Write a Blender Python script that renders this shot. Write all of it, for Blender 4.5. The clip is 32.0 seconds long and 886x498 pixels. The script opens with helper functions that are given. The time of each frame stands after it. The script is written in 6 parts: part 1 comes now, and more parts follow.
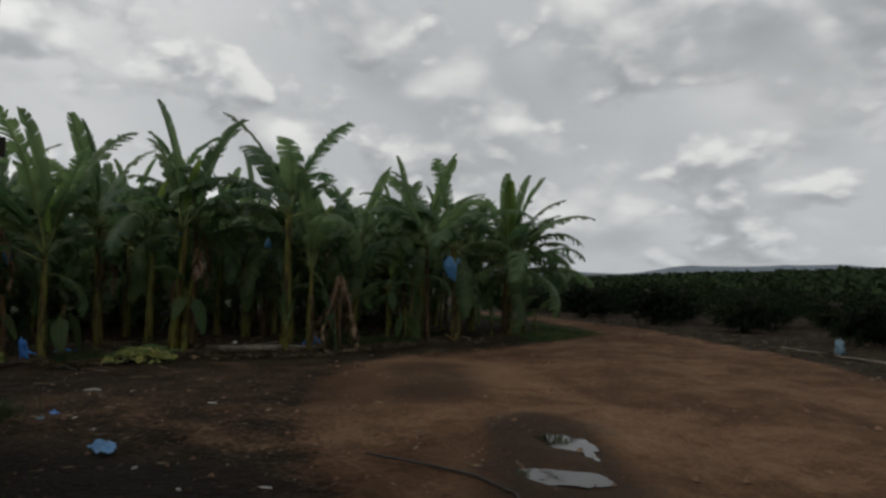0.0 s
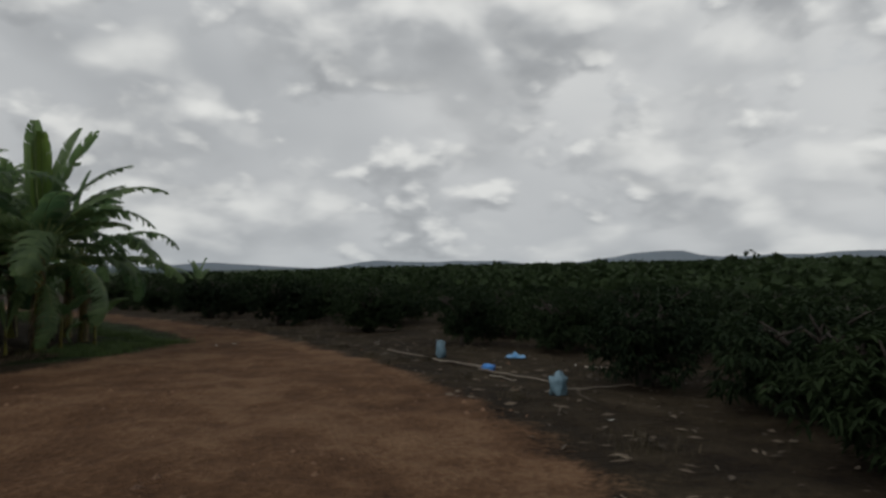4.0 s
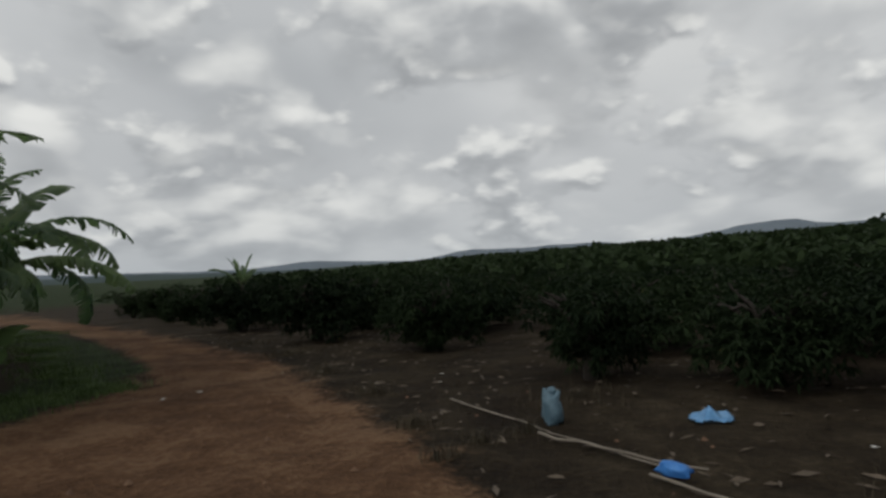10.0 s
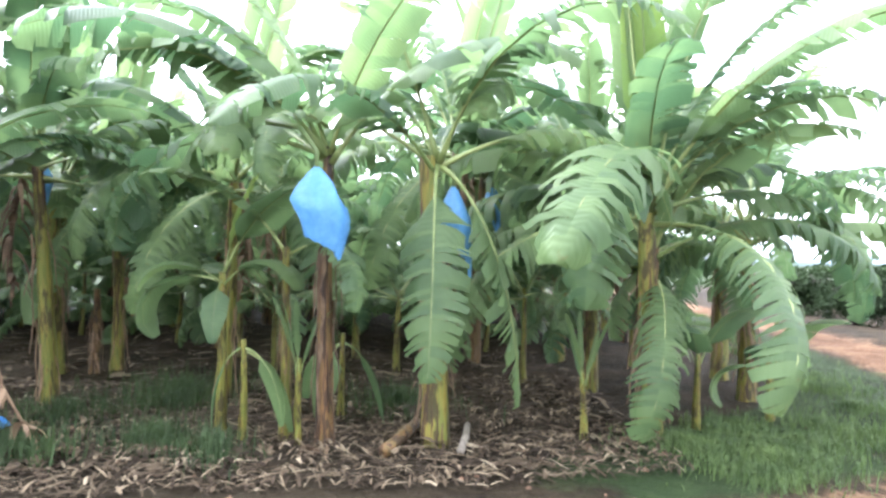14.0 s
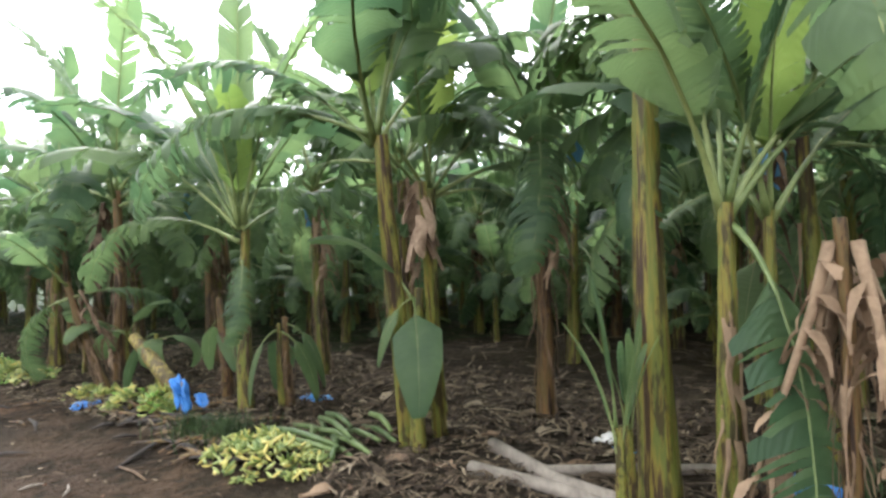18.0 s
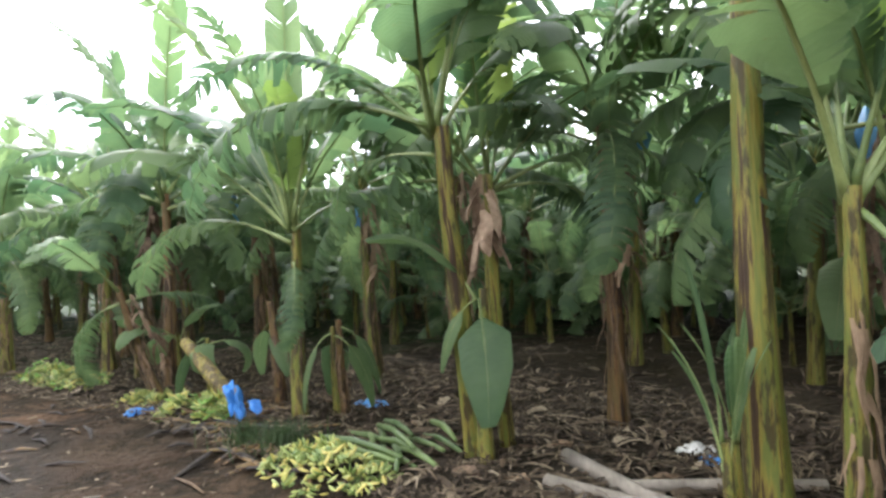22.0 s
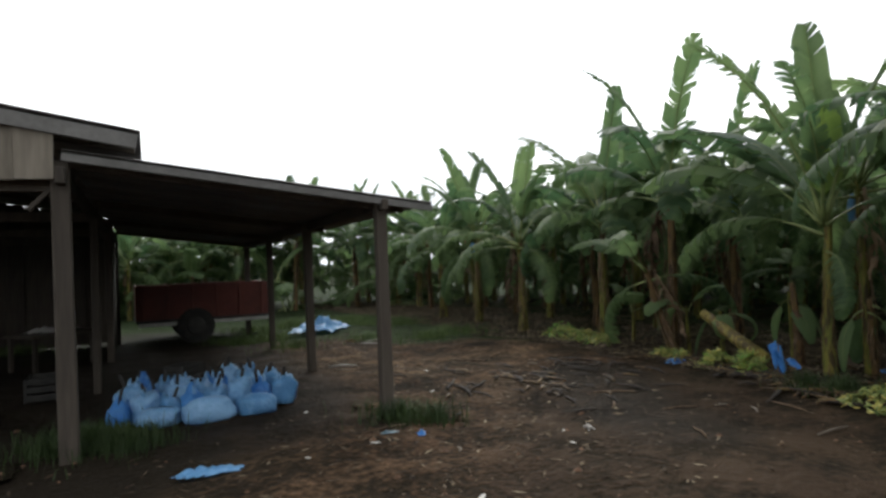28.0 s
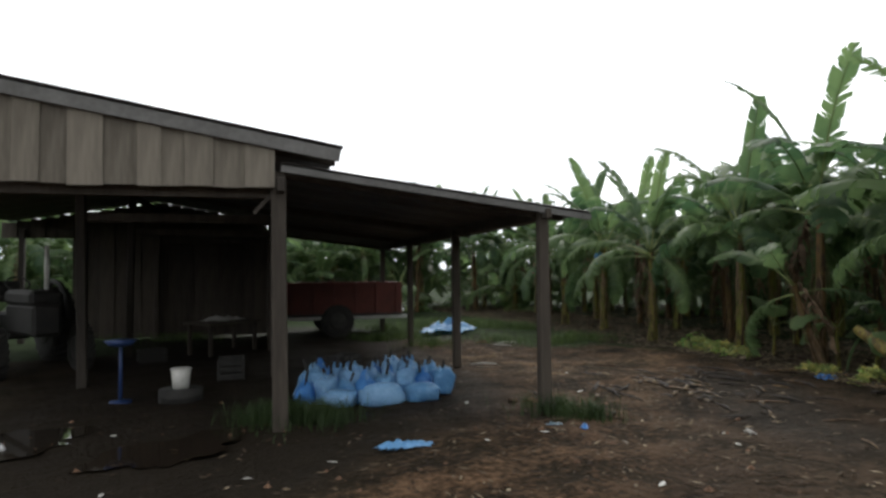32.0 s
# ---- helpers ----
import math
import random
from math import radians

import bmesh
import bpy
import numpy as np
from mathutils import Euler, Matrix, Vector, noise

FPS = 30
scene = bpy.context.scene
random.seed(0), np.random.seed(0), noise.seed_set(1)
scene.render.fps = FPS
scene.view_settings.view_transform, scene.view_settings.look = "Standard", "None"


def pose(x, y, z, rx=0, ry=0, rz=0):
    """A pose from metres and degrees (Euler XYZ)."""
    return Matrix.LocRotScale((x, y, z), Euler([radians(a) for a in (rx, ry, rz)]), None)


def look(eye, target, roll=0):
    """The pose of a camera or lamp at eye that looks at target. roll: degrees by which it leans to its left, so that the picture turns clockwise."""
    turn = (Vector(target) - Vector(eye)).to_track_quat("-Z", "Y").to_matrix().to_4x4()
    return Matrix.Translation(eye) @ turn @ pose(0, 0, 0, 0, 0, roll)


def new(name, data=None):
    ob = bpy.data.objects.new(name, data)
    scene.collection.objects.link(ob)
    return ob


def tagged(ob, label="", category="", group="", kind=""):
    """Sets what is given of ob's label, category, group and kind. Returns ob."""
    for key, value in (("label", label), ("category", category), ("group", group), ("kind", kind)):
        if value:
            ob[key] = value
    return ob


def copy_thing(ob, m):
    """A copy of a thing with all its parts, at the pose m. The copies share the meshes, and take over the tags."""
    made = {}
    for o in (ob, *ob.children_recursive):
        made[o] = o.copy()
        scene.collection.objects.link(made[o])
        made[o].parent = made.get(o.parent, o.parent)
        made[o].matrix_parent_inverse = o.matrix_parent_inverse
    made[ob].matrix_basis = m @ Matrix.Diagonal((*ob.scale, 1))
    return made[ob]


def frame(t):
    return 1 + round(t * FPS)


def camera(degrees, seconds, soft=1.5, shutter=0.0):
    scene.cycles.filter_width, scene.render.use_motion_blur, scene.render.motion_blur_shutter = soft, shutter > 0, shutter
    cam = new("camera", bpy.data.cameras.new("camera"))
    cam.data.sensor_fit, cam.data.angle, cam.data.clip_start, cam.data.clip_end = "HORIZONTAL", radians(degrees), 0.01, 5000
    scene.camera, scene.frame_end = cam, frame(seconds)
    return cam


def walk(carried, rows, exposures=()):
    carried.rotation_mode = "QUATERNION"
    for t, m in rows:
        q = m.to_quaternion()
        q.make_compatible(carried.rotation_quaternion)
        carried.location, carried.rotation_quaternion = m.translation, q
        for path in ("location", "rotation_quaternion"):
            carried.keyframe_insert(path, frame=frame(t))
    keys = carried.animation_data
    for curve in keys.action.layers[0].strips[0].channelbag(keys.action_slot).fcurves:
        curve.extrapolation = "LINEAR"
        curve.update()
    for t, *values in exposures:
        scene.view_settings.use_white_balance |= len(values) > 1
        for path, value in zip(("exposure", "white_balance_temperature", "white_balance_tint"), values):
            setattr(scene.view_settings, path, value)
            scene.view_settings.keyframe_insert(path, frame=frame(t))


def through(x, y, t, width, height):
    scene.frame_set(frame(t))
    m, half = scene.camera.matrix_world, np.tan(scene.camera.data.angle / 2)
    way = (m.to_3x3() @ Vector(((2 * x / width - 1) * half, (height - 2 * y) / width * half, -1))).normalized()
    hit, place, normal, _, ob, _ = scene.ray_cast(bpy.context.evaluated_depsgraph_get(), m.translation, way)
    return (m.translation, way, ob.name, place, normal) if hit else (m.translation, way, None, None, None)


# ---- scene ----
cam = camera(69.39, 32.0, soft=2.8)
# seconds, place, yaw, pitch, roll
PATH = [
    (0, 2.329, -8.219, 1.618, 30.81, 2.41, -0.88),
    (0.5, 2.464, -7.646, 1.612, 25.46, 2.10, -0.38),
    (1, 2.603, -7.084, 1.586, 20.46, 2.17, -3.73),
    (1.5, 2.827, -6.598, 1.598, 17.15, 1.53, 0.40),
    (2, 3.022, -6.111, 1.647, 13.74, 2.54, 0.04),
    (2.5, 3.186, -5.538, 1.638, 10.18, 2.29, -0.00),
    (3, 3.336, -4.982, 1.613, 7.00, 1.61, 1.03),
    (3.5, 3.453, -4.534, 1.621, 5.95, 2.85, 1.19),
    (4, 3.489, -4.041, 1.618, 4.00, 2.31, -0.86),
    (4.5, 3.563, -3.581, 1.615, 3.19, 2.37, -0.53),
    (6.5, 3.706, -1.405, 1.588, 3.06, 1.78, 3.23),
    (7, 3.657, -0.914, 1.586, 3.21, 1.58, 1.17),
    (7.5, 3.685, -0.410, 1.607, 3.07, 1.93, 2.21),
    (8, 3.643, 0.085, 1.605, 3.26, 1.55, 1.54),
    (8.5, 3.598, 0.623, 1.598, 3.86, 1.56, 1.58),
    (9, 3.494, 1.169, 1.558, 5.68, 0.89, 2.56),
    (9.5, 3.303, 1.741, 1.525, 8.19, 0.30, 3.94),
    (10, 2.972, 2.199, 1.577, 12.49, 1.34, 2.50),
    (10.5, 2.626, 2.556, 1.610, 16.69, 1.52, 3.11),
    (11, 2.189, 2.875, 1.596, 21.94, 1.30, 2.89),
    (11.5, 1.769, 3.091, 1.626, 26.81, 1.90, 2.60),
    (12, 1.175, 3.295, 1.588, 33.42, 1.90, 1.99),
    (12.5, 0.602, 3.416, 1.600, 39.47, 0.97, 1.29),
    (13, 0.007, 3.452, 1.602, 46.37, 1.80, 1.70),
    (13.5, -0.601, 3.380, 1.549, 53.42, 1.12, -0.04),
    (14, -1.167, 3.275, 1.522, 59.44, 0.69, -1.03),
    (14.5, -1.681, 3.212, 1.510, 66.26, 1.06, 0.06),
    (15, -2.176, 3.073, 1.514, 72.58, 0.25, 0.14),
    (15.5, -2.605, 2.835, 1.521, 79.38, 0.64, 2.88),
    (17.5, -3.517, 1.613, 1.587, 97.25, 0.06, 2.60),
    (18, -3.755, 1.341, 1.587, 100.55, 0.07, 2.33),
    (18.5, -3.942, 1.179, 1.596, 103.02, 0.55, 3.50),
    (19, -4.068, 1.066, 1.580, 103.94, 0.14, 3.03),
    (19.5, -4.080, 1.080, 1.591, 104.13, 0.32, 3.47),
    (20, -4.072, 1.067, 1.582, 104.06, 0.46, 3.23),
    (20.5, -4.070, 1.071, 1.582, 104.11, 0.47, 3.25),
    (21, -4.075, 1.073, 1.583, 104.09, 0.58, 3.30),
    (21.5, -4.092, 1.076, 1.589, 104.08, 0.34, 3.42),
    (22, -4.017, 1.078, 1.585, 103.88, 0.19, 3.33),
    (22.5, -3.792, 1.053, 1.575, 104.92, 0.29, 3.71),
    (23, -3.473, 0.933, 1.576, 106.45, 0.23, 1.85),
    (23.5, -3.162, 0.857, 1.618, 108.74, 0.96, 2.38),
    (24, -2.864, 0.751, 1.641, 111.63, 1.22, 2.82),
    (24.5, -2.583, 0.624, 1.628, 114.43, 1.57, 3.01),
    (25, -2.281, 0.458, 1.626, 118.31, 1.84, 2.73),
    (25.5, -1.957, 0.323, 1.606, 121.41, 1.97, 1.79),
    (26, -1.712, 0.266, 1.629, 124.40, 1.88, 1.96),
    (26.5, -1.481, 0.210, 1.620, 126.99, 1.66, 2.12),
    (28.5, -0.669, 0.009, 1.598, 135.29, 1.41, 1.97),
    (29, -0.440, -0.010, 1.599, 137.49, 1.67, 1.44),
    (29.5, -0.245, -0.013, 1.582, 139.58, 1.74, 1.13),
    (30, -0.070, -0.015, 1.576, 141.37, 2.07, 0.62),
    (30.5, 0.016, -0.009, 1.583, 142.23, 2.15, 0.48),
    (31, 0.005, -0.004, 1.578, 142.13, 1.97, 0.69),
    (31.5, 0.003, -0.000, 1.581, 142.23, 1.99, 0.50),
    (32, 0.000, 0.000, 1.584, 142.22, 2.06, 0.54),
]
EXPOSURES = [(0, -0.45, 6500, 10), (12.4, -0.4, 6500, 10), (12.7, 0.05, 6400, 11), (13.0, 1.6, 6250, 12), (13.5, 3.2, 5950, 14), (14.2, 3.7, 5800, 16), (14.7, 3.45, 6050, 14), (15, 3.15, 6150, 13), (15.5, 2.95, 6250, 12), (17.5, 2.85, 6250, 13), (18.6, 2.85, 6150, 14), (22.5, 2.85, 6150, 14), (24.3, 2.65, 6000, 12), (24.7, 1.95, 5950, 10), (25.1, 1.3, 5900, 10), (26, 1.1, 6100, 10), (28.5, 0.75, 6450, 10), (32, 0.8, 6450, 10)]
walk(cam, [(t, pose(x, y, z, 90 + p, r, a)) for t, x, y, z, a, p, r in PATH], EXPOSURES)

# ---- world, sun ----
SUN_YAW, SUN_UP = 132.0, 40.0
SUN_DIR = Vector((-math.sin(radians(SUN_YAW)) * math.cos(radians(SUN_UP)), math.cos(radians(SUN_YAW)) * math.cos(radians(SUN_UP)), math.sin(radians(SUN_UP))))


class Nodes:
    """A short way to write node trees."""

    def __init__(self, tree):
        self.tree = tree
        tree.nodes.clear()

    def add(self, kind, inputs=(), attribute_name=""):
        node = self.tree.nodes.new(kind)
        if attribute_name:
            node.attribute_name = attribute_name
        for key, value in dict(inputs).items():
            if isinstance(value, bpy.types.NodeSocket):
                self.tree.links.new(value, node.inputs[key])
            else:
                node.inputs[key].default_value = value
        return node

    def math(self, op, a, b=0.0, clamp=False):
        node = self.add("ShaderNodeMath", {0: a, 1: b})
        node.operation, node.use_clamp = op, clamp
        return node.outputs[0]

    def vmath(self, op, a, b=(0, 0, 0)):
        node = self.add("ShaderNodeVectorMath", {0: a, 1: b})
        node.operation = op
        return node

    def noise(self, vector, scale, detail=4.0, rough=0.55, distortion=0.0):
        return self.add("ShaderNodeTexNoise", {"Vector": vector, "Scale": scale, "Detail": detail, "Roughness": rough, "Distortion": distortion}).outputs["Fac"]

    def ramp(self, fac, stops):
        node = self.add("ShaderNodeValToRGB", {"Fac": fac})
        els = node.color_ramp.elements
        while len(els) < len(stops):
            els.new(0.5)
        for el, (at, col) in zip(els, stops):
            el.position = at
            el.color = (*col, 1) if len(col) == 3 else col
        return node.outputs["Color"]

    def mix(self, fac, a, b, blend="MIX"):
        node = self.add("ShaderNodeMix")
        node.data_type, node.blend_type = "RGBA", blend
        for key, value in ((0, fac), (6, a), (7, b)):
            if isinstance(value, bpy.types.NodeSocket):
                self.tree.links.new(value, node.inputs[key])
            else:
                node.inputs[key].default_value = value if key == 0 else (*value, 1)
        return node.outputs[2]

    def grey(self, fac, lo, hi):
        node = self.add("ShaderNodeMapRange", {0: fac, 1: lo, 2: hi, 3: 0.0, 4: 1.0})
        node.interpolation_type = "SMOOTHSTEP"
        return node.outputs[0]


def heap(n, at, scale):
    """Rounded cloud heaps: stirred noise with soft cells on it."""
    stir = n.add("ShaderNodeTexNoise", {"Vector": at, "Scale": scale * 1.6, "Detail": 3.0, "Roughness": 0.5}).outputs["Color"]
    bent = n.vmath("ADD", at, n.vmath("MULTIPLY", stir, (0.3 / scale, 0.3 / scale, 0.3 / scale)).outputs[0]).outputs[0]
    cell = n.add("ShaderNodeTexVoronoi", {"Vector": bent, "Scale": scale * 2.1, "Detail": 1.5, "Roughness": 0.5, "Lacunarity": 2.2})
    cell.feature = "SMOOTH_F1"
    cell.inputs["Smoothness"].default_value = 0.5
    puff = n.math("SUBTRACT", 0.5, cell.outputs["Distance"])
    return n.math("ADD", n.noise(bent, scale, 5.0, 0.5), n.math("MULTIPLY", puff, 0.26))


def cloud_layer(n, at, scale, under, low, high):
    """Heaps with a lit crown and a grey base, laid over what is under them."""
    mass = heap(n, at, scale)
    above = heap(n, n.vmath("ADD", at, (0.03 / scale, -0.03 / scale, 0.20 / scale)).outputs[0], scale)
    lit = n.grey(n.math("SUBTRACT", mass, above), -0.11, 0.17)
    body = n.ramp(lit, [(0.0, (0.42, 0.44, 0.458)), (0.35, (0.55, 0.572, 0.588)), (0.6, (0.74, 0.758, 0.758)), (0.82, (0.90, 0.915, 0.90)), (1.0, (1.04, 1.05, 1.02))])
    return n.mix(n.math("MULTIPLY", n.grey(mass, low, high), 0.86), under, body)


def make_world():
    w = bpy.data.worlds.new("sky")
    scene.world = w
    w.use_nodes = True
    n = Nodes(w.node_tree)
    way = n.add("ShaderNodeTexCoord").outputs["Generated"]
    sep = n.add("ShaderNodeSeparateXYZ", {0: way})
    up = n.math("MAXIMUM", sep.outputs[2], 0.0)
    # heaped clouds that shrink towards the horizon
    pz = n.math("MULTIPLY", n.math("POWER", up, 0.85), 1.6)
    pos = n.add("ShaderNodeCombineXYZ", {0: sep.outputs[0], 1: sep.outputs[1], 2: pz}).outputs[0]
    lift = n.noise(n.vmath("ADD", pos, (-3.1, 9.4, 1.7)).outputs[0], 1.7, 3.0, 0.5)
    veil = n.ramp(lift, [(0.30, (0.56, 0.585, 0.605)), (0.5, (0.70, 0.722, 0.735)), (0.70, (0.86, 0.875, 0.87))])
    cloud = cloud_layer(n, n.vmath("ADD", pos, (1.3, 2.2, -0.7)).outputs[0], 5.4, veil, 0.37, 0.54)
    cloud = cloud_layer(n, pos, 2.3, cloud, 0.34, 0.55)
    sky = n.add("ShaderNodeTexSky")
    sky.sky_type, sky.sun_disc, sky.sun_elevation, sky.sun_rotation = "NISHITA", False, radians(SUN_UP), radians(-SUN_YAW)
    clear = n.mix(1.0, sky.outputs[0], (0.085, 0.085, 0.085), "MULTIPLY")
    gap = n.grey(n.noise(n.vmath("ADD", pos, (4.0, -6.0, 3.0)).outputs[0], 1.9, 6.0, 0.6), 0.62, 0.74)
    base = n.mix(n.math("MULTIPLY", gap, 0.3), cloud, clear)
    # lighter haze along the horizon
    haze = n.math("POWER", n.math("SUBTRACT", 1.0, up, True), 14.0)
    base = n.mix(n.math("MULTIPLY", haze, 0.5), base, (0.52, 0.57, 0.61))
    # brighter cloud in front of the veiled sun
    dot = n.vmath("DOT_PRODUCT", way, tuple(SUN_DIR)).outputs["Value"]
    wide = n.math("POWER", n.math("MAXIMUM", dot, 0.0), 3.0)
    tight = n.math("POWER", n.math("MAXIMUM", dot, 0.0), 18.0)
    gain = n.math("ADD", 1.0, n.math("ADD", n.math("MULTIPLY", wide, 0.85), n.math("MULTIPLY", tight, 2.2)))
    out = n.vmath("SCALE", base)
    w.node_tree.links.new(gain, out.inputs["Scale"])
    bg = n.add("ShaderNodeBackground", {"Color": out.outputs[0], "Strength": 1.0})
    n.add("ShaderNodeOutputWorld", {"Surface": bg.outputs[0]})


make_world()
sun = new("sun", bpy.data.lights.new("sun", "SUN"))
sun.data.energy, sun.data.angle, sun.data.color = 0.8, radians(16), (1.0, 0.95, 0.87)
sun.matrix_world = look(SUN_DIR * 60, (0, 0, 0))

# ---- materials ----


def material(name):
    m = bpy.data.materials.new(name)
    m.use_nodes = True
    return m, Nodes(m.node_tree)


def surface(n, colour, rough, bump=None, depth=0.01, metal=0.0, through=0.0, spec=0.5, coat=0.0):
    """Ends a node tree in a principled surface; through: the share of light that passes a leaf or film."""
    put = {"Base Color": colour, "Roughness": rough, "Metallic": metal, "Specular IOR Level": spec, "Coat Weight": coat}
    if bump is not None:
        put["Normal"] = n.add("ShaderNodeBump", {"Height": bump, "Distance": depth, "Strength": 0.8}).outputs[0]
    skin = n.add("ShaderNodeBsdfPrincipled", put).outputs[0]
    if through:
        thin = n.add("ShaderNodeBsdfTranslucent", {"Color": colour}).outputs[0]
        skin = n.add("ShaderNodeMixShader", {0: through, 1: skin, 2: thin}).outputs[0]
    n.add("ShaderNodeOutputMaterial", {"Surface": skin})


def plain(name, dark, light, scale, rough=0.7, fine=40.0, depth=0.006, through=0.0, metal=0.0, spec=0.4, stretch=(1, 1, 1), own=0.0):
    """Two scales of variation between two colours; own: how far each object differs."""
    m, n = material(name)
    co = n.add("ShaderNodeTexCoord").outputs["Object"]
    co = n.add("ShaderNodeMapping", {"Vector": co, "Scale": stretch}).outputs[0]
    big, small = n.noise(co, scale, 4.0), n.noise(co, fine, 3.0)
    fac = n.math("ADD", n.math("MULTIPLY", big, 0.7), n.math("MULTIPLY", small, 0.3))
    if own:
        rnd = n.add("ShaderNodeObjectInfo").outputs["Random"]
        fac = n.math("ADD", fac, n.math("MULTIPLY", n.math("SUBTRACT", rnd, 0.5), own))
    col = n.ramp(fac, [(0.32, dark), (0.68, light)])
    surface(n, col, rough, small, depth, metal, through, spec)
    return m


def ground_material():
    m, n = material("earth")
    co = n.add("ShaderNodeTexCoord").outputs["Object"]
    big, mid, fine = n.noise(co, 0.35, 5.0), n.noise(co, 1.7, 6.0, 0.6), n.noise(co, 14.0, 4.0, 0.65)
    sandy = n.add("ShaderNodeAttribute", attribute_name="sand").outputs["Fac"]
    green = n.add("ShaderNodeAttribute", attribute_name="weeds").outputs["Fac"]
    wet_shade = n.add("ShaderNodeAttribute", attribute_name="wet_shade").outputs["Fac"]
    mixer = n.math("ADD", n.math("MULTIPLY", mid, 0.55), n.math("MULTIPLY", fine, 0.45))
    soil = n.ramp(n.math("ADD", n.math("MULTIPLY", big, 0.35), n.math("MULTIPLY", mixer, 0.65)), [(0.38, (0.007, 0.0048, 0.0034)), (0.48, (0.019, 0.0138, 0.0085)), (0.56, (0.031, 0.0235, 0.0145)), (0.66, (0.066, 0.051, 0.033))])
    sand = n.ramp(n.math("ADD", n.math("MULTIPLY", big, 0.45), n.math("MULTIPLY", mixer, 0.55)), [(0.36, (0.030, 0.015, 0.008)), (0.49, (0.084, 0.046, 0.025)), (0.64, (0.18, 0.113, 0.067))])
    weed = n.ramp(mixer, [(0.3, (0.007, 0.013, 0.005)), (0.7, (0.028, 0.042, 0.015))])
    edge = n.grey(n.math("ADD", sandy, n.math("MULTIPLY", n.math("SUBTRACT", mixer, 0.5), 1.7)), 0.30, 0.75)
    col = n.mix(edge, soil, sand)
    patch = n.grey(n.math("ADD", green, n.math("MULTIPLY", n.math("SUBTRACT", mid, 0.5), 1.2)), 0.45, 0.75)
    col = n.mix(patch, col, weed)
    # dark mask: mud round the puddles, plus shade put into the earth colour
    damp_shade = n.grey(n.math("ADD", wet_shade, n.math("MULTIPLY", n.math("SUBTRACT", mixer, 0.5), 2.6)), 0.3, 0.9)
    col = n.mix(n.math("MULTIPLY", damp_shade, 0.78), col, (0.013, 0.0098, 0.0066))
    rough = n.add("ShaderNodeMapRange", {0: damp_shade, 1: 0.0, 2: 1.0, 3: 0.97, 4: 0.8}).outputs[0]
    surface(n, col, rough, n.math("ADD", mid, n.math("MULTIPLY", fine, 0.6)), 0.15, spec=0.08)
    return m


def leaf_material(name, dark, light, through=0.62, rough=0.6, spec=0.22):
    m, n = material(name)
    co = n.add("ShaderNodeTexCoord").outputs["Object"]
    rnd = n.add("ShaderNodeObjectInfo").outputs["Random"]
    isl = n.add("ShaderNodeNewGeometry").outputs["Random Per Island"]
    big = n.noise(co, 1.6, 4.0)
    veins = n.add("ShaderNodeTexWave", {"Vector": co, "Scale": 14.0, "Distortion": 1.5, "Detail": 2.0}).outputs["Fac"]
    fac = n.math("ADD", n.math("MULTIPLY", big, 0.55), n.math("ADD", n.math("MULTIPLY", rnd, 0.28), n.math("MULTIPLY", isl, 0.17)))
    col = n.ramp(fac, [(0.28, dark), (0.75, light)])
    spots = n.grey(n.noise(co, 9.0, 3.0), 0.68, 0.78)
    col = n.mix(n.math("MULTIPLY", spots, 0.55), col, (0.14, 0.105, 0.03))
    surface(n, col, rough, veins, 0.004, through=through, spec=spec)
    return m


def stem_material(name, green, gold, brown):
    m, n = material(name)
    co = n.add("ShaderNodeTexCoord").outputs["Object"]
    long = n.add("ShaderNodeMapping", {"Vector": co, "Scale": (1, 1, 0.22)}).outputs[0]
    rnd = n.add("ShaderNodeObjectInfo").outputs["Random"]
    shift = n.vmath("ADD", long, n.add("ShaderNodeCombineXYZ", {0: rnd, 1: rnd, 2: n.math("MULTIPLY", rnd, 9.0)}).outputs[0]).outputs[0]
    a, b = n.noise(shift, 5.0, 5.0, 0.6), n.noise(shift, 17.0, 4.0, 0.6)
    col = n.ramp(n.math("ADD", n.math("MULTIPLY", a, 0.55), n.math("MULTIPLY", b, 0.45)), [(0.40, brown), (0.44, gold), (0.50, green), (0.55, gold), (0.575, brown), (0.62, tuple(c * 0.5 for c in brown))])
    blot = n.grey(n.noise(n.vmath("ADD", co, n.add("ShaderNodeCombineXYZ", {2: n.math("MULTIPLY", rnd, 7.0)}).outputs[0]).outputs[0], 6.5, 5.0, 0.65), 0.50, 0.58)
    col = n.mix(n.math("MULTIPLY", blot, 0.8), col, tuple(c * 0.45 for c in brown))
    surface(n, col, 0.6, b, 0.03, spec=0.3)
    return m


def bark_material(name, dark, light):
    return plain(name, dark, light, 4.0, 0.9, 30.0, 0.02, stretch=(1, 1, 0.3))


# hill surface whose colour already holds the haze of distance
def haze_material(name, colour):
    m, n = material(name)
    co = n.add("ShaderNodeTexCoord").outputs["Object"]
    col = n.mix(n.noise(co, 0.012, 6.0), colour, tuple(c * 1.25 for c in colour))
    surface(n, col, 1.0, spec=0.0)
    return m


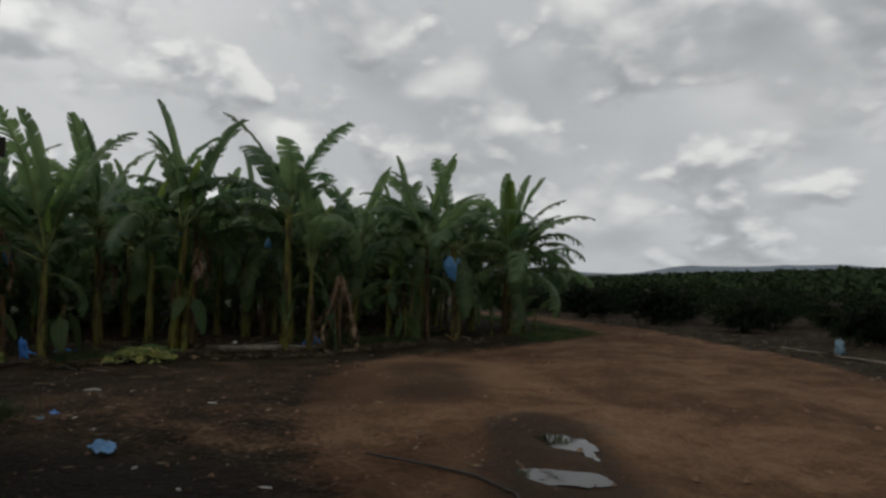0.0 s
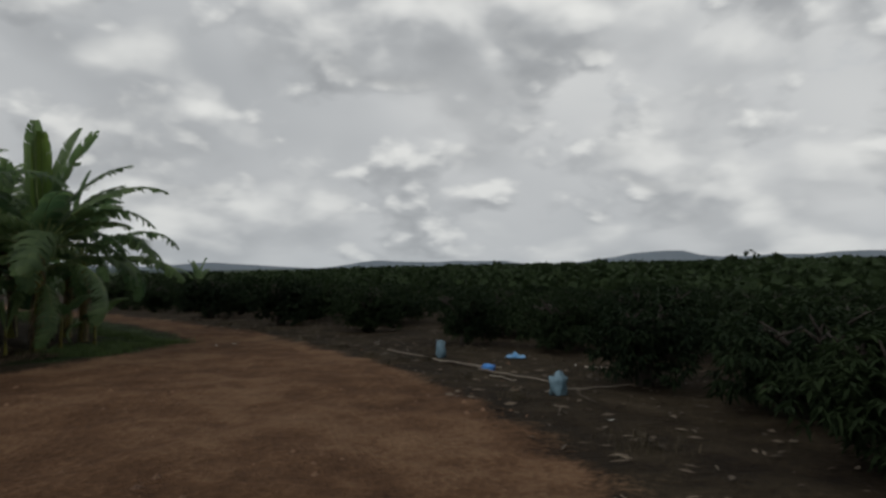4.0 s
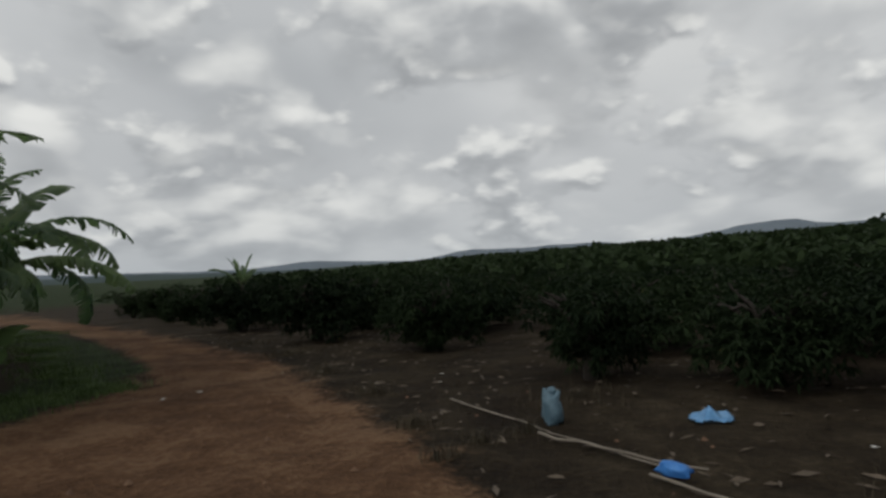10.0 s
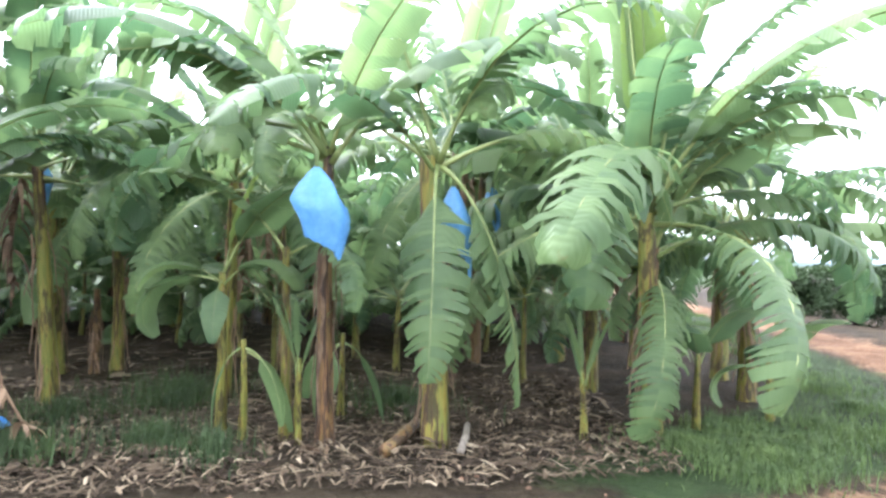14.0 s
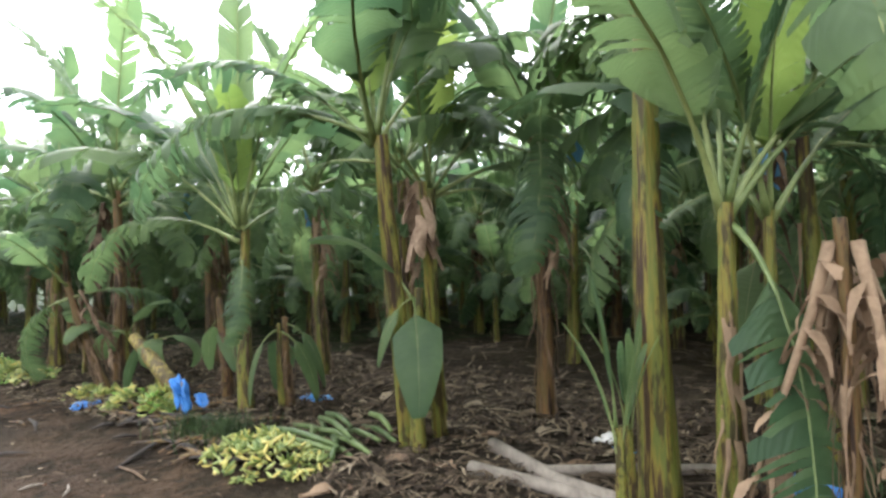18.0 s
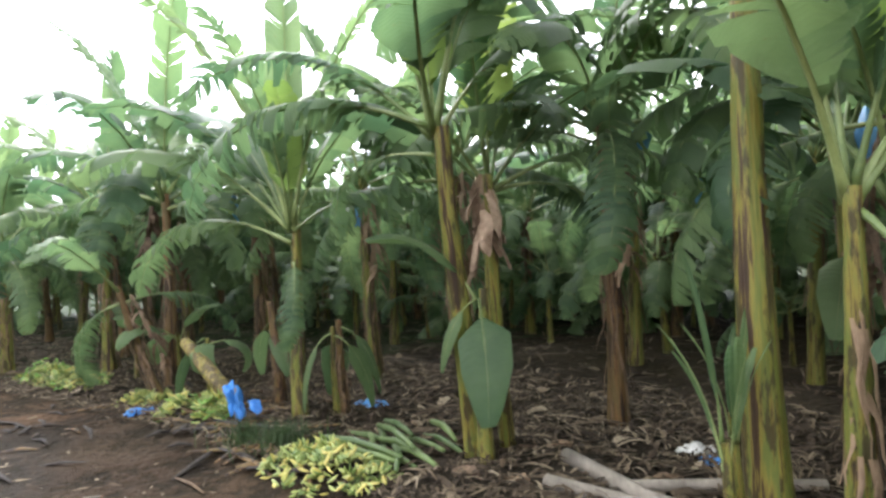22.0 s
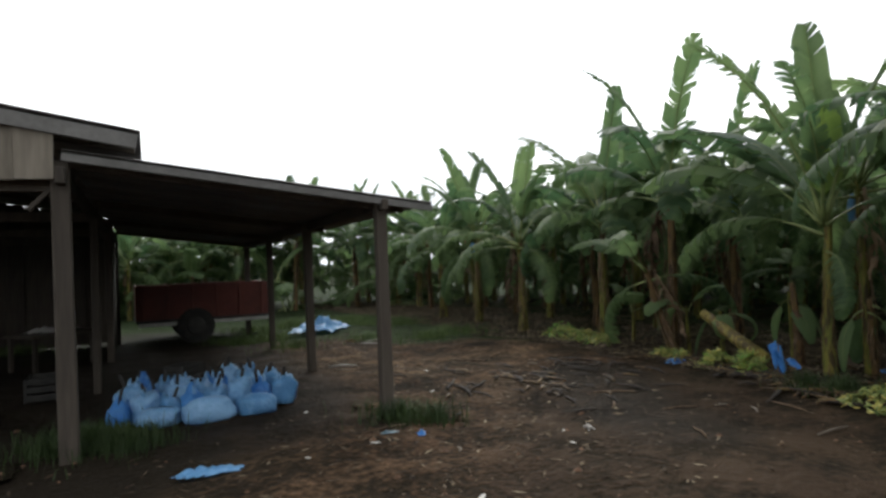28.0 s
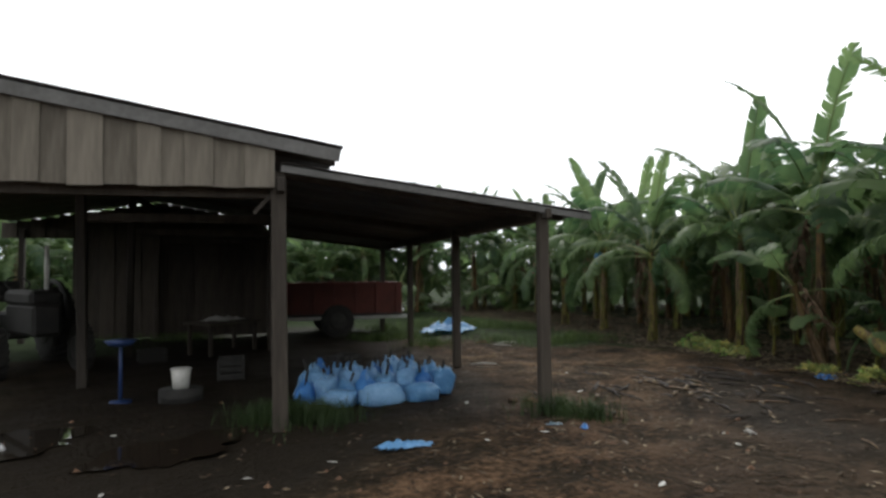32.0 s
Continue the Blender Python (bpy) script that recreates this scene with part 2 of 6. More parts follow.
EARTH = ground_material()
LEAF = leaf_material("banana_leaf_green", (0.044, 0.088, 0.040), (0.155, 0.225, 0.088), 0.6, 0.5, 0.38)
LEAF_PALE = leaf_material("banana_leaf_pale", (0.11, 0.18, 0.04), (0.22, 0.29, 0.07), 0.5, 0.45, 0.4)
LEAF_DEAD = plain("dry_banana_leaf", (0.052, 0.032, 0.018), (0.23, 0.155, 0.095), 5.0, 0.85, 30.0, 0.01, 0.2, own=0.3)
RIB = plain("banana_midrib", (0.075, 0.11, 0.03), (0.19, 0.225, 0.08), 6.0, 0.5, 40.0, 0.003, own=0.3)
STEM = stem_material("banana_stem", (0.080, 0.100, 0.018), (0.155, 0.125, 0.020), (0.042, 0.022, 0.010))
STEM_BROWN = stem_material("banana_stem_brown", (0.072, 0.052, 0.015), (0.12, 0.062, 0.020), (0.028, 0.014, 0.007))
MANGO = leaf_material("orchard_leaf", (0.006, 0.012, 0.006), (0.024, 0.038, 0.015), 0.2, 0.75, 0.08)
BARK = bark_material("orchard_bark", (0.014, 0.011, 0.009), (0.038, 0.03, 0.024))
# darker copy of the grass, with the yard's shade put into its colour
YARD_GRASS = plain("grass_shade_tone", (0.012, 0.026, 0.008), (0.046, 0.075, 0.022), 3.0, 0.75, 20.0, 0.003, 0.3)
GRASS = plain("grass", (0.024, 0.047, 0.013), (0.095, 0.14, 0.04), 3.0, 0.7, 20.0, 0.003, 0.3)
COVER = plain("faded_blue_film", (0.06, 0.19, 0.40), (0.14, 0.34, 0.58), 5.0, 0.4, 30.0, 0.012, 0.4, own=0.2)
BLUE = plain("blue_film", (0.035, 0.17, 0.50), (0.10, 0.33, 0.74), 5.0, 0.32, 30.0, 0.012, 0.35, own=0.25)
PALE_BLUE = plain("pale_blue_film", (0.11, 0.29, 0.54), (0.28, 0.50, 0.76), 6.0, 0.3, 25.0, 0.015, 0.3, own=0.35)
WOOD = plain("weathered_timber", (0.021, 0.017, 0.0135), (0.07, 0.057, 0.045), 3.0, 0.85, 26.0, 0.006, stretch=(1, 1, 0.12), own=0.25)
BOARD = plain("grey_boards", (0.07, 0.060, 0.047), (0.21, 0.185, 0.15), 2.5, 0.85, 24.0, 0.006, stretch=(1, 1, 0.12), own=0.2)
TIN = plain("aged_roof_sheet", (0.075, 0.072, 0.068), (0.17, 0.165, 0.16), 1.2, 0.6, 18.0, 0.004, metal=0.3, own=0.2)
DUSTY = plain("dusty_blue_film", (0.045, 0.085, 0.115), (0.13, 0.21, 0.26), 7.0, 0.5, 25.0, 0.015, 0.2, own=0.3)
FRUIT = plain("green_banana", (0.12, 0.155, 0.035), (0.27, 0.29, 0.09), 5.0, 0.45, 22.0, 0.003, own=0.35)
FRUIT_RIPE = plain("yellow_banana", (0.26, 0.22, 0.05), (0.45, 0.38, 0.11), 5.0, 0.45, 22.0, 0.003, own=0.3)
FRUIT_GREEN = plain("young_banana", (0.07, 0.17, 0.02), (0.17, 0.30, 0.05), 5.0, 0.45, 22.0, 0.003, own=0.3)
POLE = plain("bleached_pole", (0.075, 0.062, 0.047), (0.21, 0.18, 0.145), 6.0, 0.8, 30.0, 0.004, stretch=(0.2, 1, 1))
PAPER = plain("pale_litter", (0.25, 0.24, 0.22), (0.50, 0.49, 0.46), 5.0, 0.7, 30.0, 0.004, own=0.3)
RED = plain("faded_red_paint", (0.06, 0.012, 0.008), (0.12, 0.025, 0.016), 2.0, 0.6, 25.0, 0.003)
BLACK = plain("black_rubber", (0.012, 0.012, 0.012), (0.035, 0.033, 0.03), 6.0, 0.85, 30.0, 0.004)
IRON = plain("dark_iron", (0.03, 0.03, 0.03), (0.075, 0.07, 0.065), 4.0, 0.6, 30.0, 0.004, metal=0.6)
WHITE = plain("dirty_white", (0.42, 0.41, 0.38), (0.68, 0.67, 0.63), 4.0, 0.6, 25.0, 0.003)
BLUE_PAINT = plain("blue_paint", (0.010, 0.025, 0.085), (0.022, 0.05, 0.15), 4.0, 0.5, 25.0, 0.003)
WATER = plain("puddle_water", (0.012, 0.009, 0.007), (0.02, 0.016, 0.012), 1.0, 0.04, 3.0, 0.001, spec=0.6)
# distance haze painted into both hill colours, paler for the far ridge
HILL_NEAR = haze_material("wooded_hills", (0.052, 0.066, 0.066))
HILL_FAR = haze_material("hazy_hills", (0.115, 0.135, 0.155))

# ---- small building kit ----


def mesh_of(name, verts, faces, mats, which=None, smooth=False):
    me = bpy.data.meshes.new(name)
    me.from_pydata([tuple(v) for v in verts], [], faces)
    for m in mats if isinstance(mats, (list, tuple)) else [mats]:
        me.materials.append(m)
    if which is not None:
        me.polygons.foreach_set("material_index", which)
    if smooth:
        me.polygons.foreach_set("use_smooth", [True] * len(me.polygons))
    me.update()
    return me


def part(name, me, parent, m=None, label=""):
    ob = new(name, me)
    ob.parent = parent
    if m is not None:
        ob.matrix_basis = m
    if label:
        ob["label"] = label
    return ob


def bm_mesh(name, bm, mat, smooth=False):
    me = bpy.data.meshes.new(name)
    bm.to_mesh(me)
    bm.free()
    me.materials.append(mat)
    if smooth:
        me.polygons.foreach_set("use_smooth", [True] * len(me.polygons))
    return me


def box_bm(sx, sy, sz, bevel=0.006, at=(0, 0, 0), rough=0.0, rnd=None, cuts=0):
    bm = bmesh.new()
    bmesh.ops.create_cube(bm, size=1, matrix=Matrix.Translation(at) @ Matrix.Diagonal((sx, sy, sz, 1)))
    if cuts:
        bmesh.ops.subdivide_edges(bm, edges=bm.edges[:], cuts=cuts, use_grid_fill=True)
    if rough and rnd:
        for v in bm.verts:
            v.co += Vector((rnd.uniform(-rough, rough), rnd.uniform(-rough, rough), rnd.uniform(-rough, rough)))
    if bevel:
        bmesh.ops.bevel(bm, geom=bm.edges[:], offset=bevel, segments=1, affect="EDGES")
    return bm


def tube(points, radii, sides=8, cap=True):
    """Verts and faces of a tube through points."""
    verts, faces = [], []
    pts = [Vector(p) for p in points]
    for i, p in enumerate(pts):
        way = (pts[min(i + 1, len(pts) - 1)] - pts[max(i - 1, 0)]).normalized()
        a = way.cross(Vector((0.31, 0.95, 0.05))).normalized()
        b = way.cross(a)
        r = radii[i] if isinstance(radii, (list, tuple)) else radii
        for k in range(sides):
            an = 2 * math.pi * k / sides
            verts.append(p + a * (r * math.cos(an)) + b * (r * math.sin(an)))
    for i in range(len(pts) - 1):
        for k in range(sides):
            q = (k + 1) % sides
            faces.append((i * sides + k, i * sides + q, (i + 1) * sides + q, (i + 1) * sides + k))
    if cap:
        faces.append(tuple(range(sides))[::-1])
        faces.append(tuple(range((len(pts) - 1) * sides, len(pts) * sides)))
    return verts, faces


def tube_mesh(name, points, radii, mat, sides=8):
    v, f = tube(points, radii, sides)
    return mesh_of(name, v, f, mat, smooth=True)


def join(lists):
    verts, faces = [], []
    for v, f in lists:
        k = len(verts)
        verts += list(v)
        faces += [tuple(i + k for i in face) for face in f]
    return verts, faces


def smoothstep(a, b, x):
    t = np.clip((x - a) / (b - a), 0, 1)
    return t * t * (3 - 2 * t)


# ---- ground ----
RIGHT_EDGE = [(5.4, -60), (5.2, -12), (4.7, -4), (4.5, 1.2), (4.0, 2.7), (3.0, 5.0), (1.5, 7.7), (-0.2, 9.9), (-2.6, 12.7), (-7.4, 16.9), (-12.5, 21.2), (-24, 30), (-60, 52)]
LEFT_EDGE = [(-60, 49), (-25, 27.5), (-12.6, 18.9), (-5.2, 12.6), (-3.7, 10.4), (-3.4, 8.0), (-3.6, 6.2), (-4.4, 4.4), (-5.0, 2.0), (-4.6, -0.5), (-2.6, -3.2), (0.2, -5.5), (0.9, -12), (1.2, -60)]
FRONT = [(-6.3, 11.0), (-5.2, 7.7), (-6.0, 5.6), (-7.3, 2.0), (-9.1, 0.0), (-10.2, -2.2), (-11.5, -4.9), (-12.6, -8.6), (-14.5, -12.8), (-15.5, -17.0), (-17.5, -22.0)]


TRACK = [(2.6, -30), (2.7, -8), (2.2, 0), (1.0, 5.0), (-0.8, 8.6), (-3.6, 11.9), (-9.0, 16.9), (-14, 21)]


def away(px, py, line):
    """Distance from points to a polyline."""
    best = np.full(px.shape, 1e9)
    for (ax, ay), (bx, by) in zip(line, line[1:]):
        dx, dy = bx - ax, by - ay
        t = np.clip(((px - ax) * dx + (py - ay) * dy) / (dx * dx + dy * dy), 0, 1)
        best = np.minimum(best, np.hypot(px - ax - t * dx, py - ay - t * dy))
    return best


def inside(px, py, ring):
    odd = np.zeros(px.shape, bool)
    for (ax, ay), (bx, by) in zip(ring, ring[1:] + ring[:1]):
        hit = ((ay > py) != (by > py)) & (px < (bx - ax) * (py - ay) / (by - ay + 1e-12) + ax)
        odd ^= hit
    return odd


def terrain(px, py):
    """Level yard; the orchard dips a little and then climbs towards the north-east."""
    px, py = np.asarray(px, float), np.asarray(py, float)
    far = np.hypot(px, py)
    east = px * 0.87 + py * 0.50
    climb = 0.036 * np.maximum(east - 18, 0) * smoothstep(18, 60, east)
    west = np.maximum(-(px * 0.8 - py * 0.6) - 25, 0) * -0.004
    dip = -0.35 * smoothstep(14, 30, py) * (1 - smoothstep(30, 70, east))
    h = np.minimum(climb, 16 + 0.004 * far) + np.maximum(west, -6) + dip
    return h


def bumps(px, py):
    return 0.035 * np.sin(px * 1.3 + 0.6 * np.sin(py * 0.9)) * np.sin(py * 1.1 + 0.4) + 0.018 * np.sin(px * 3.7 + py * 2.1) * np.sin(py * 4.3 - px) + 0.008 * np.sin(px * 9.1 + 2 * np.sin(py * 5.0)) * np.sin(py * 8.3)


def height(x, y):
    return float(terrain(x, y) + bumps(np.asarray(x, float), np.asarray(y, float)))


def axis(lo, hi, step, reach):
    inner = list(np.arange(lo, hi + step / 2, step))
    out, s, d = [], hi, step
    while s < reach:
        d *= 1.22
        s += d
        out.append(s)
    back, s, d = [], lo, step
    while s > -reach:
        d *= 1.22
        s -= d
        back.append(s)
    return np.array(back[::-1] + inner + out)


PUDDLES = [((0.12, -2.12), 0.44, 0.20), ((0.44, -3.12), 0.44, 0.20), ((-0.5, -7.3), 0.6, 0.45), ((-1.65, -6.2), 0.68, 0.42)]


def make_ground():
    xs, ys = axis(-15, 10, 0.16, 4300), axis(-13, 22, 0.18, 4300)
    gx, gy = np.meshgrid(xs, ys)
    near = 1 - smoothstep(30, 60, np.hypot(gx, gy))
    gz = terrain(gx, gy) + bumps(gx, gy) * near - 0.03 * np.exp(-((away(gx, gy, TRACK) - 0.75) / 0.2) ** 2)
    for (cx, cy), rx, ry in PUDDLES:
        d = np.hypot((gx - cx) / (rx * 1.5), (gy - cy) / (ry * 1.5))
        gz -= 0.05 * np.exp(-d * d * 1.6)
    ring = RIGHT_EDGE + LEFT_EDGE
    sign = np.where(inside(gx, gy, ring), 1.0, -1.0)
    d = np.minimum(away(gx, gy, RIGHT_EDGE), away(gx, gy, LEFT_EDGE)) * sign
    sand = smoothstep(-0.8, 0.8, d)
    weeds = (1 - smoothstep(0.2, 1.6, away(gx, gy, [(-4.4, 7.0), (-4.4, 9.4), (-5.2, 11.6), (-10, 15.8), (-20, 23)]))) * 0.9
    weeds = np.maximum(weeds, 0.75 * (1 - smoothstep(0.8, 2.6, away(gx, gy, [(-11, -10), (-12, -14), (-9, -18), (3, -20)]))))
    far = np.hypot(gx, gy)
    weeds = np.maximum(weeds, 0.85 * smoothstep(38, 70, far))
    weeds = np.maximum(weeds, 0.95 * smoothstep(12.5, 15, -gy))
    weeds = np.maximum(weeds, 0.7 * smoothstep(13, 16, -gx - 0.5 * gy))
    yard = (1 - smoothstep(2.5, 4.2, away(gx, gy, [(-3.5, -1.5), (-6.0, -3.2), (-7.6, -6.0), (-8.6, -10)]))) * 0.44
    sand = np.maximum(sand, yard)
    sand -= 0.22 * np.exp(-((away(gx, gy, TRACK) - 0.75) / 0.22) ** 2)
    wet_shade = 0.85 * (1 - smoothstep(0.3, 1.4, away(gx, gy, [(-8.6, -4.4), (-7.2, -3.2), (-6.6, -2.4)])))
    wet_shade = np.maximum(wet_shade, 1 - smoothstep(0.8, 2.4, away(gx, gy, [(0.2, -7.4), (-2.0, -6.0)])))
    # shed floor: the roof's shade put into the ground colour
    wet_shade = np.maximum(wet_shade, 0.85 * (1 - smoothstep(2.4, 3.8, away(gx, gy, [(-3.3, -7.8), (-6.4, -15.5)]))))
    wet_shade = np.maximum(wet_shade, 0.95 * (1 - smoothstep(0.3, 1.1, away(gx, gy, [(-0.3, -1.7), (0.6, -3.4)]))))
    wet_shade = np.maximum(wet_shade, 0.7 * (1 - smoothstep(0.3, 1.6, away(gx, gy, [(-2.5, -0.5), (-3.6, 1.4)]))))
    # yard ground toned darker by the same mask
    wet_shade = np.maximum(wet_shade, 0.55 * (1 - smoothstep(1.0, 3.0, away(gx, gy, [(-4.5, -1.2), (-6.6, -2.2), (-8.2, -3.6)]))))
    # foot of the grove: shade under the crowns put into the colour
    wet_shade = np.maximum(wet_shade, 0.5 * (1 - smoothstep(0.6, 2.2, away(gx, gy, FRONT[2:7]))))
    nx, ny = len(xs), len(ys)
    idx = np.arange(nx * ny).reshape(ny, nx)
    quads = np.stack([idx[:-1, :-1], idx[:-1, 1:], idx[1:, 1:], idx[1:, :-1]], -1).reshape(-1, 4)
    me = bpy.data.meshes.new("ground")
    me.from_pydata(np.stack([gx, gy, gz], -1).reshape(-1, 3).tolist(), [], quads.tolist())
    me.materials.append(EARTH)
    me.polygons.foreach_set("use_smooth", [True] * len(me.polygons))
    for key, values in (("sand", sand), ("weeds", weeds), ("wet_shade", wet_shade)):
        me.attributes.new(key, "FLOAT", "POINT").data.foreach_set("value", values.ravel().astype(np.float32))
    tagged(new("ground", me), "reddish brown dirt yard with sandy track and orchard soil", "ground", kind="structure")


make_ground()


def make_hills(name, label, mat, dist, crest, seed):
    """A long ridge standing on the horizon; crest gives its height in degrees at a yaw."""
    rnd = random.Random(seed)
    ph = [rnd.uniform(0, 6.28) for _ in range(6)]
    verts, faces = [], []
    steps = 260
    for i in range(steps + 1):
        yaw = -180 + 360 * i / steps
        a = radians(yaw)
        wob = sum(math.sin(a * k + ph[j]) * s for j, (k, s) in enumerate(((7, 0.25), (13, 0.22), (29, 0.14), (53, 0.09), (97, 0.05), (171, 0.03))))
        up = max(0.05, crest(yaw) + wob * min(1.0, 0.25 + crest(yaw) * 0.3))
        for k, (dd, hh) in enumerate(((0.86, -0.4), (0.93, up * 0.55), (1.0, up), (1.12, up * 0.7))):
            r = dist * dd
            verts.append((-math.sin(a) * r, math.cos(a) * r, 1.6 + math.tan(radians(hh)) * dist))
    for i in range(steps):
        for k in range(3):
            a, b = i * 4 + k, (i + 1) * 4 + k
            faces.append((a, a + 1, b + 1, b))
    tagged(new(name, mesh_of(name, verts, faces, mat, smooth=True)), label, "hills", kind="structure")


def bump_at(yaw, mid, width, tall):
    return tall * math.exp(-(((yaw - mid) / width) ** 2))


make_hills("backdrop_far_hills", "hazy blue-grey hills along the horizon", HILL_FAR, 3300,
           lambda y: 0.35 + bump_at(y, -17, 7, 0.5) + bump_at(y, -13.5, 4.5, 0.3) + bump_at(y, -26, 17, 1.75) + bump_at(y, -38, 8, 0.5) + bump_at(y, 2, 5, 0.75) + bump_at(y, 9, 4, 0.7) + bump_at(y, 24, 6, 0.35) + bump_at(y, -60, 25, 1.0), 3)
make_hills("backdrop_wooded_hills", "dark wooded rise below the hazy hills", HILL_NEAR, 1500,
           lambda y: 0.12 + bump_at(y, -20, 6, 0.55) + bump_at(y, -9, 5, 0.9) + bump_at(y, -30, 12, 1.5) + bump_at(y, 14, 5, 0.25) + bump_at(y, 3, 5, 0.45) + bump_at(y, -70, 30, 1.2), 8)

# ---- banana plants ----


def leaf_mesh(name, seed, length, width, start, droop, tears, mats, fold=0.35, sag=0.5, power=1.6, taper=0.22):
    """A banana leaf along +x: petiole, midrib and a blade that is torn along its veins into strips."""
    rnd = random.Random(seed)
    steps = 30
    pts, ups, s = [Vector((0, 0, 0))], [], 0.0
    ds = length / steps
    for i in range(steps):
        u = (i + 0.5) / steps
        an = radians(start - droop * u ** power)
        ups.append(Vector((-math.sin(an), 0, math.cos(an))))
        pts.append(pts[-1] + Vector((math.cos(an), 0, math.sin(an))) * ds)
    ups.append(ups[-1])
    side_bend = rnd.uniform(-0.10, 0.10)
    for i, p in enumerate(pts):
        p.y += side_bend * (i / steps) ** 2 * length

    def at(u):
        k = min(max(u, 0.0), 0.9999) * steps
        i = int(k)
        return pts[i].lerp(pts[i + 1], k - i), ups[i]

    verts, faces, which = [], [], []
    foot = 0.19
    n = 38

    def half(u):
        w = min(1.0, (max(u, 0) / 0.16) ** 0.6) * min(1.0, (max(1 - u, 0) / taper) ** 0.55)
        return width * 0.5 * w * (1 - 0.12 * u)

    across = (0.0, 0.35, 0.72, 1.0)
    for side in (1, -1):
        cuts = [0]
        for i in range(1, n):
            if rnd.random() < tears:
                cuts.append(i)
        cuts.append(n)
        for a, b in zip(cuts, cuts[1:]):
            hang = sag * rnd.uniform(0.4, 0.95) + rnd.gauss(0, 0.16) * min(1, tears * 2)
            twist = rnd.gauss(0, 0.10) * min(1, tears * 2)
            short = 1 - (rnd.random() ** 3) * 0.35 * min(1, tears * 2)
            base = len(verts)
            cols = b - a + 1
            for i in range(a, b + 1):
                u = i / n
                edge = 0.0
                if cols > 1 and tears > 0:
                    edge = ((i - a) / (b - a) - 0.5) * -2
                for c in across:
                    uu = u + edge * c * c * 0.34 / n * min(1, tears * 2) + 0.055 * c
                    p, up = at(foot + (1 - foot) * min(max(uu, 0), 1))
                    w = half(u) * short
                    an = fold - (fold + hang) * c ** 1.25 + twist * c * ((i - a) / max(1, b - a) - 0.5)
                    root, up0 = at(foot + (1 - foot) * u)
                    lat = Vector((0, side, 0))
                    q = p.lerp(root, 1 - c) + (lat * math.cos(an) + up * math.sin(an)) * (w * c)
                    verts.append(q)
            m = len(across)
            for i in range(cols - 1):
                for k in range(m - 1):
                    v = base + i * m + k
                    f = (v, v + 1, v + m + 1, v + m)
                    faces.append(f if side < 0 else f[::-1])
                    which.append(0)
    rib = [at(u)[0] + at(u)[1] * 0.003 for u in (0, 0.05, 0.11, 0.16, 0.25, 0.4, 0.55, 0.7, 0.85, 0.98)]
    v, f = tube(rib, [r * 0.72 * min(1, length / 2.2) for r in (0.045, 0.034, 0.027, 0.023, 0.020, 0.016, 0.012, 0.009, 0.006, 0.003)], 6)
    k = len(verts)
    verts += v
    faces += [tuple(i + k for i in face) for face in f]
    which += [1] * len(f)
    return mesh_of(name, verts, faces, mats, which, smooth=True)


def dead_leaf_mesh(name, seed, length, width, spread=0.0):
    """A dry leaf that hangs down in shrivelled strips; spread: how far its end trails from the stem."""
    rnd = random.Random(seed)
    bits = []
    spine = [Vector((0.05 + 0.16 * math.sin(u * 2.2) * (1 - min(1, spread)) + spread * u ** 1.4, 0.03 * math.sin(u * 5 + seed), -length * u)) for u in (0, 0.2, 0.4, 0.6, 0.8, 1.0)]
    bits.append(tube(spine, [0.03, 0.022, 0.018, 0.014, 0.01, 0.004], 5))
    for i in range(36):
        u = rnd.uniform(0.04, 0.97)
        k = min(int(u * 5), 4)
        root = spine[k].lerp(spine[k + 1], u * 5 - k)
        turn = rnd.uniform(0, 6.28)
        out = Vector((math.cos(turn), math.sin(turn), 0))
        lng, w = width * rnd.uniform(0.4, 1.1), rnd.uniform(0.012, 0.036)
        curl = rnd.uniform(0.2, 1.0)
        vv, ff = [], []
        for j in range(6):
            t = j / 5
            mid = root + out * (lng * 0.45 * math.sin(t * 1.4)) + Vector((0, 0, -lng * t * t * curl - 0.02 * t))
            across = Vector((-out.y, out.x, rnd.uniform(-0.4, 0.4))) * (w * (0.4 + math.sin(math.pi * min(t + 0.15, 1)) * 0.8))
            vv += [mid - across, mid + Vector(out) * 0.015 * math.sin(t * 9), mid + across]
        for j in range(5):
            for q in range(2):
                a = j * 3 + q
                ff.append((a, a + 1, a + 4, a + 3))
        bits.append((vv, ff))
    v, f = join(bits)
    return mesh_of(name, v, f, LEAF_DEAD, smooth=True)


